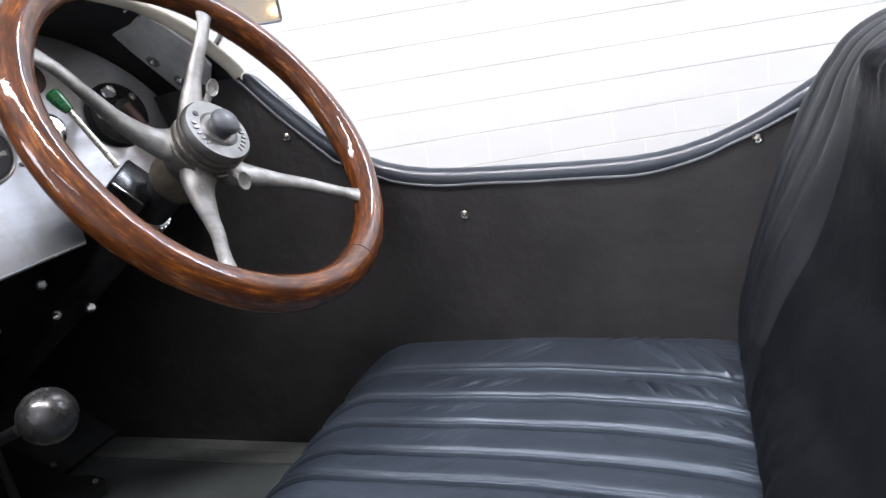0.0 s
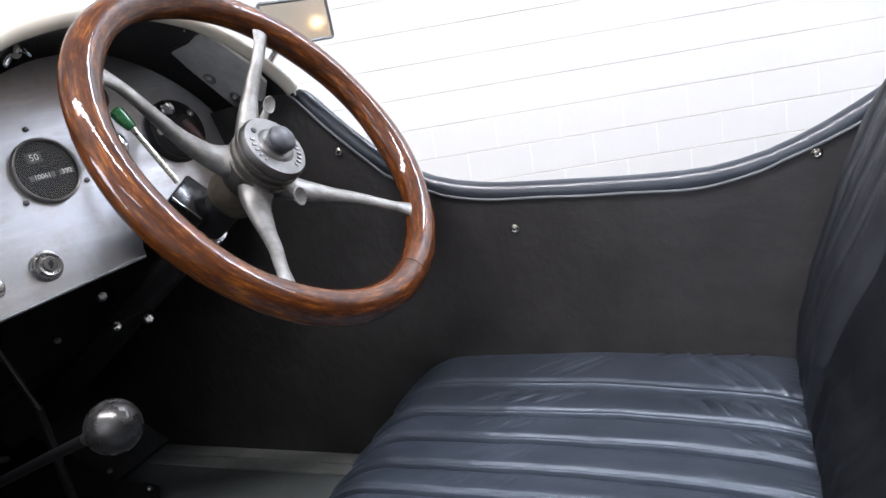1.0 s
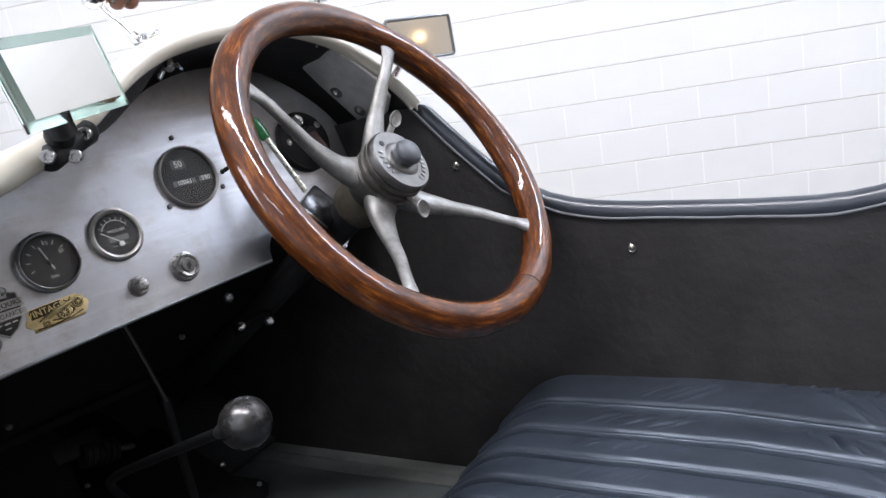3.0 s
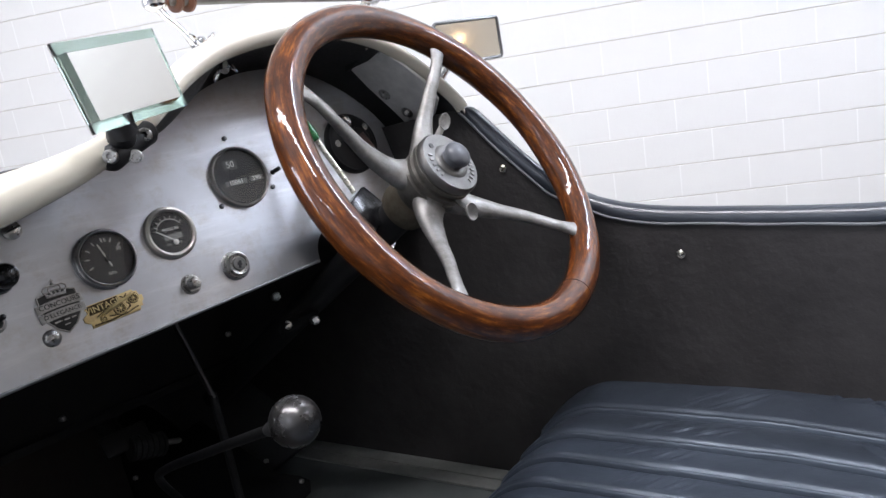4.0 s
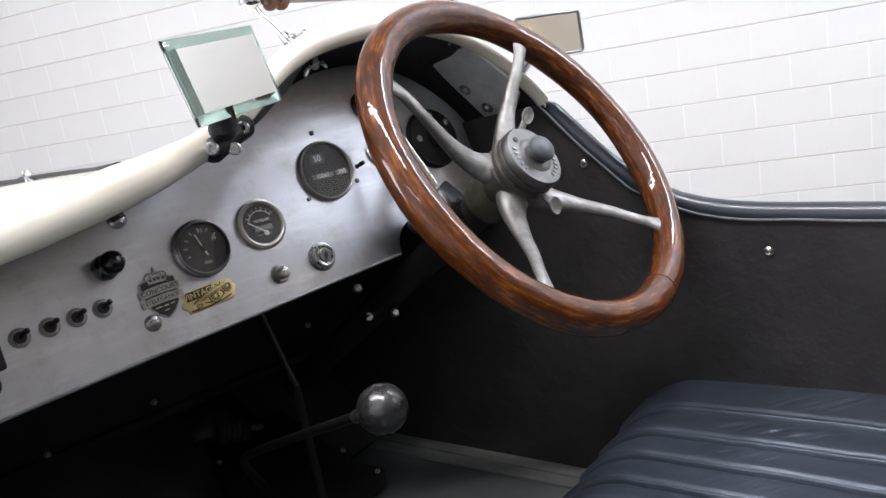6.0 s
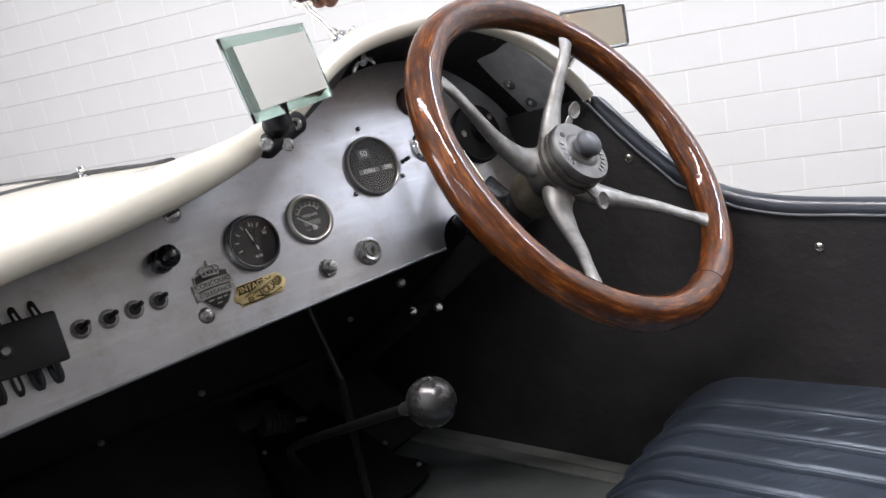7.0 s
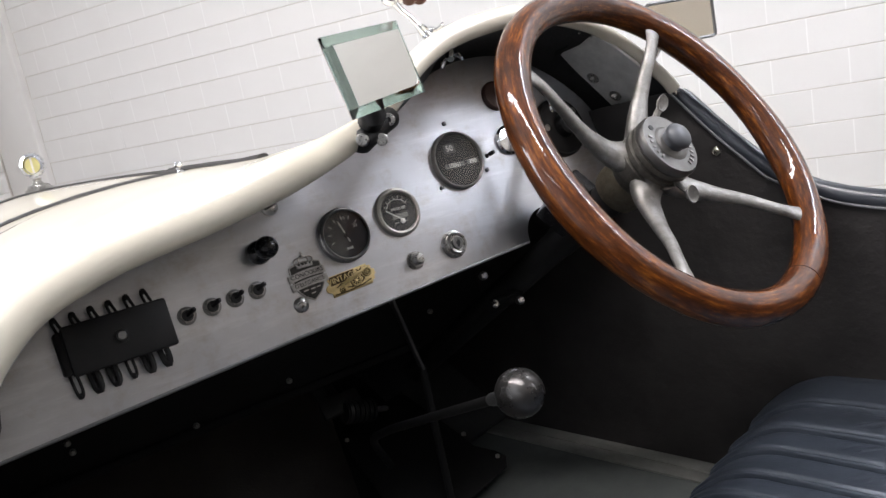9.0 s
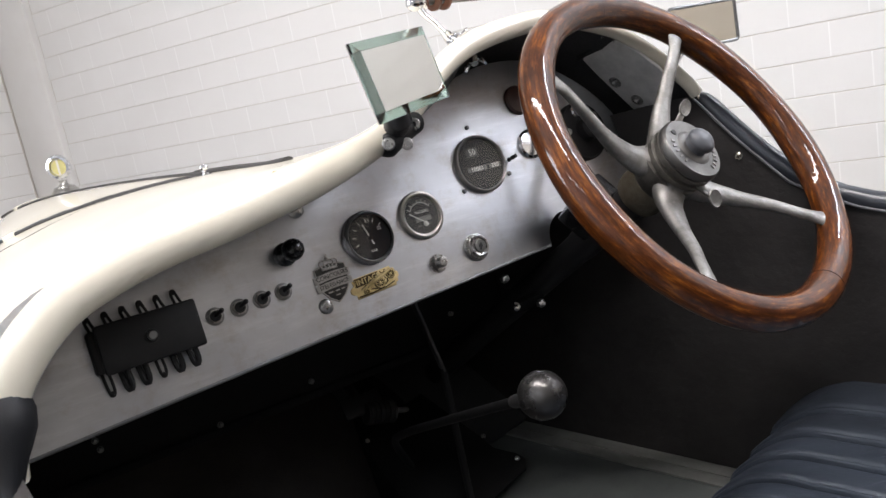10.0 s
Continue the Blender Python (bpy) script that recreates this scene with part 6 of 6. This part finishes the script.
def lay(u0, u1, k0, k1, near, shift, hole=(9, 9, 0, 0)):
    """Courses of bricks between u0 and u1: those in the near stretch as single bricks, the rest as data for one mesh."""
    verts, faces, single = [], [], []
    for k in range(k0, k1):
        z = BED + (k + 0.5) * COURSE
        first = math.floor((u0 - shift) / BRICK_LONG) - 1
        for i in range(first, first + int((u1 - u0) / BRICK_LONG) + 4):
            a = shift + (i + (0.5 if k % 2 else 0.0)) * BRICK_LONG
            lo, hi = max(a, u0), min(a + BRICK_LONG, u1)
            if hole[2] < z < hole[3]:
                if lo < hole[0] < hi:
                    hi = hole[0]
                elif lo < hole[1] < hi:
                    lo = hole[1]
                elif hole[0] <= lo and hi <= hole[1]:
                    continue
            if hi - lo < 0.02:
                continue
            y = brick_rng.uniform(-0.0004, 0.0004)
            joints.append((hi, y, z))
            if near[0] <= lo and hi <= near[1] and near[2] <= k < near[3] and hi - lo > BRICK_LONG - 0.001:
                single.append(((lo + hi) / 2, y, z))
                continue
            v, f = brick_mesh(hi - lo - HEADS, COURSE - BEDS)
            n = len(verts)
            verts += [((lo + hi) / 2 + p[0], y + p[1], z + p[2]) for p in v]
            faces += [tuple(n + j for j in q) for q in f]
    return verts, faces, single


K0, K1 = -9, 24
verts, faces, single = lay(WEST + 0.236, EAST, K0, K1, (-2.45, 1.1, -3, 11), 0.0)
for x, y, z in single[:300]:
    b = new("brick", shared)
    b.parent = wall_north
    b.location = (x, y, z)
me = bpy.data.meshes.new("brickwork")
me.from_pydata(verts, [], faces)
me.materials.append(BRICK)
rest = new("brickwork", me)
rest.parent = wall_north
tagged(rest, "white painted brickwork", kind="stuff")



def head_joints(parent, turn):
    """Thickly painted upright joints between the bricks, as one mesh."""
    v0, f0 = brick_mesh(HEADS, COURSE - BEDS)
    v, f = [], []
    for x, y, z in joints:
        n = len(v)
        v += [turn(x + p[0], y + p[1] - 0.0002, z + p[2]) for p in v0]
        f += [tuple(n + j for j in q) for q in f0]
    me = bpy.data.meshes.new("head_joints")
    me.from_pydata(v, [], f)
    me.materials.append(JOINT)
    ob = new("head_joints", me)
    ob.parent = parent
    tagged(ob, "thickly painted white upright joints", kind="stuff")
    joints.clear()


head_joints(wall_north, lambda x, y, z: (x, y, z))
verts, faces, single = lay(SOUTH, -0.04, K0, K1, (9, 9, 0, 0), 0.05, (WIN_Y0, WIN_Y1, WIN_Z0, WIN_Z1))
me = bpy.data.meshes.new("brickwork")
me.from_pydata([(WEST - p[1], p[0], p[2]) for p in verts], [], [q[::-1] for q in faces])
me.materials.append(BRICK)
rest = new("brickwork", me)
rest.parent = wall_west
tagged(rest, "white painted brickwork", kind="stuff")
head_joints(wall_west, lambda x, y, z: (WEST - y, x, z))
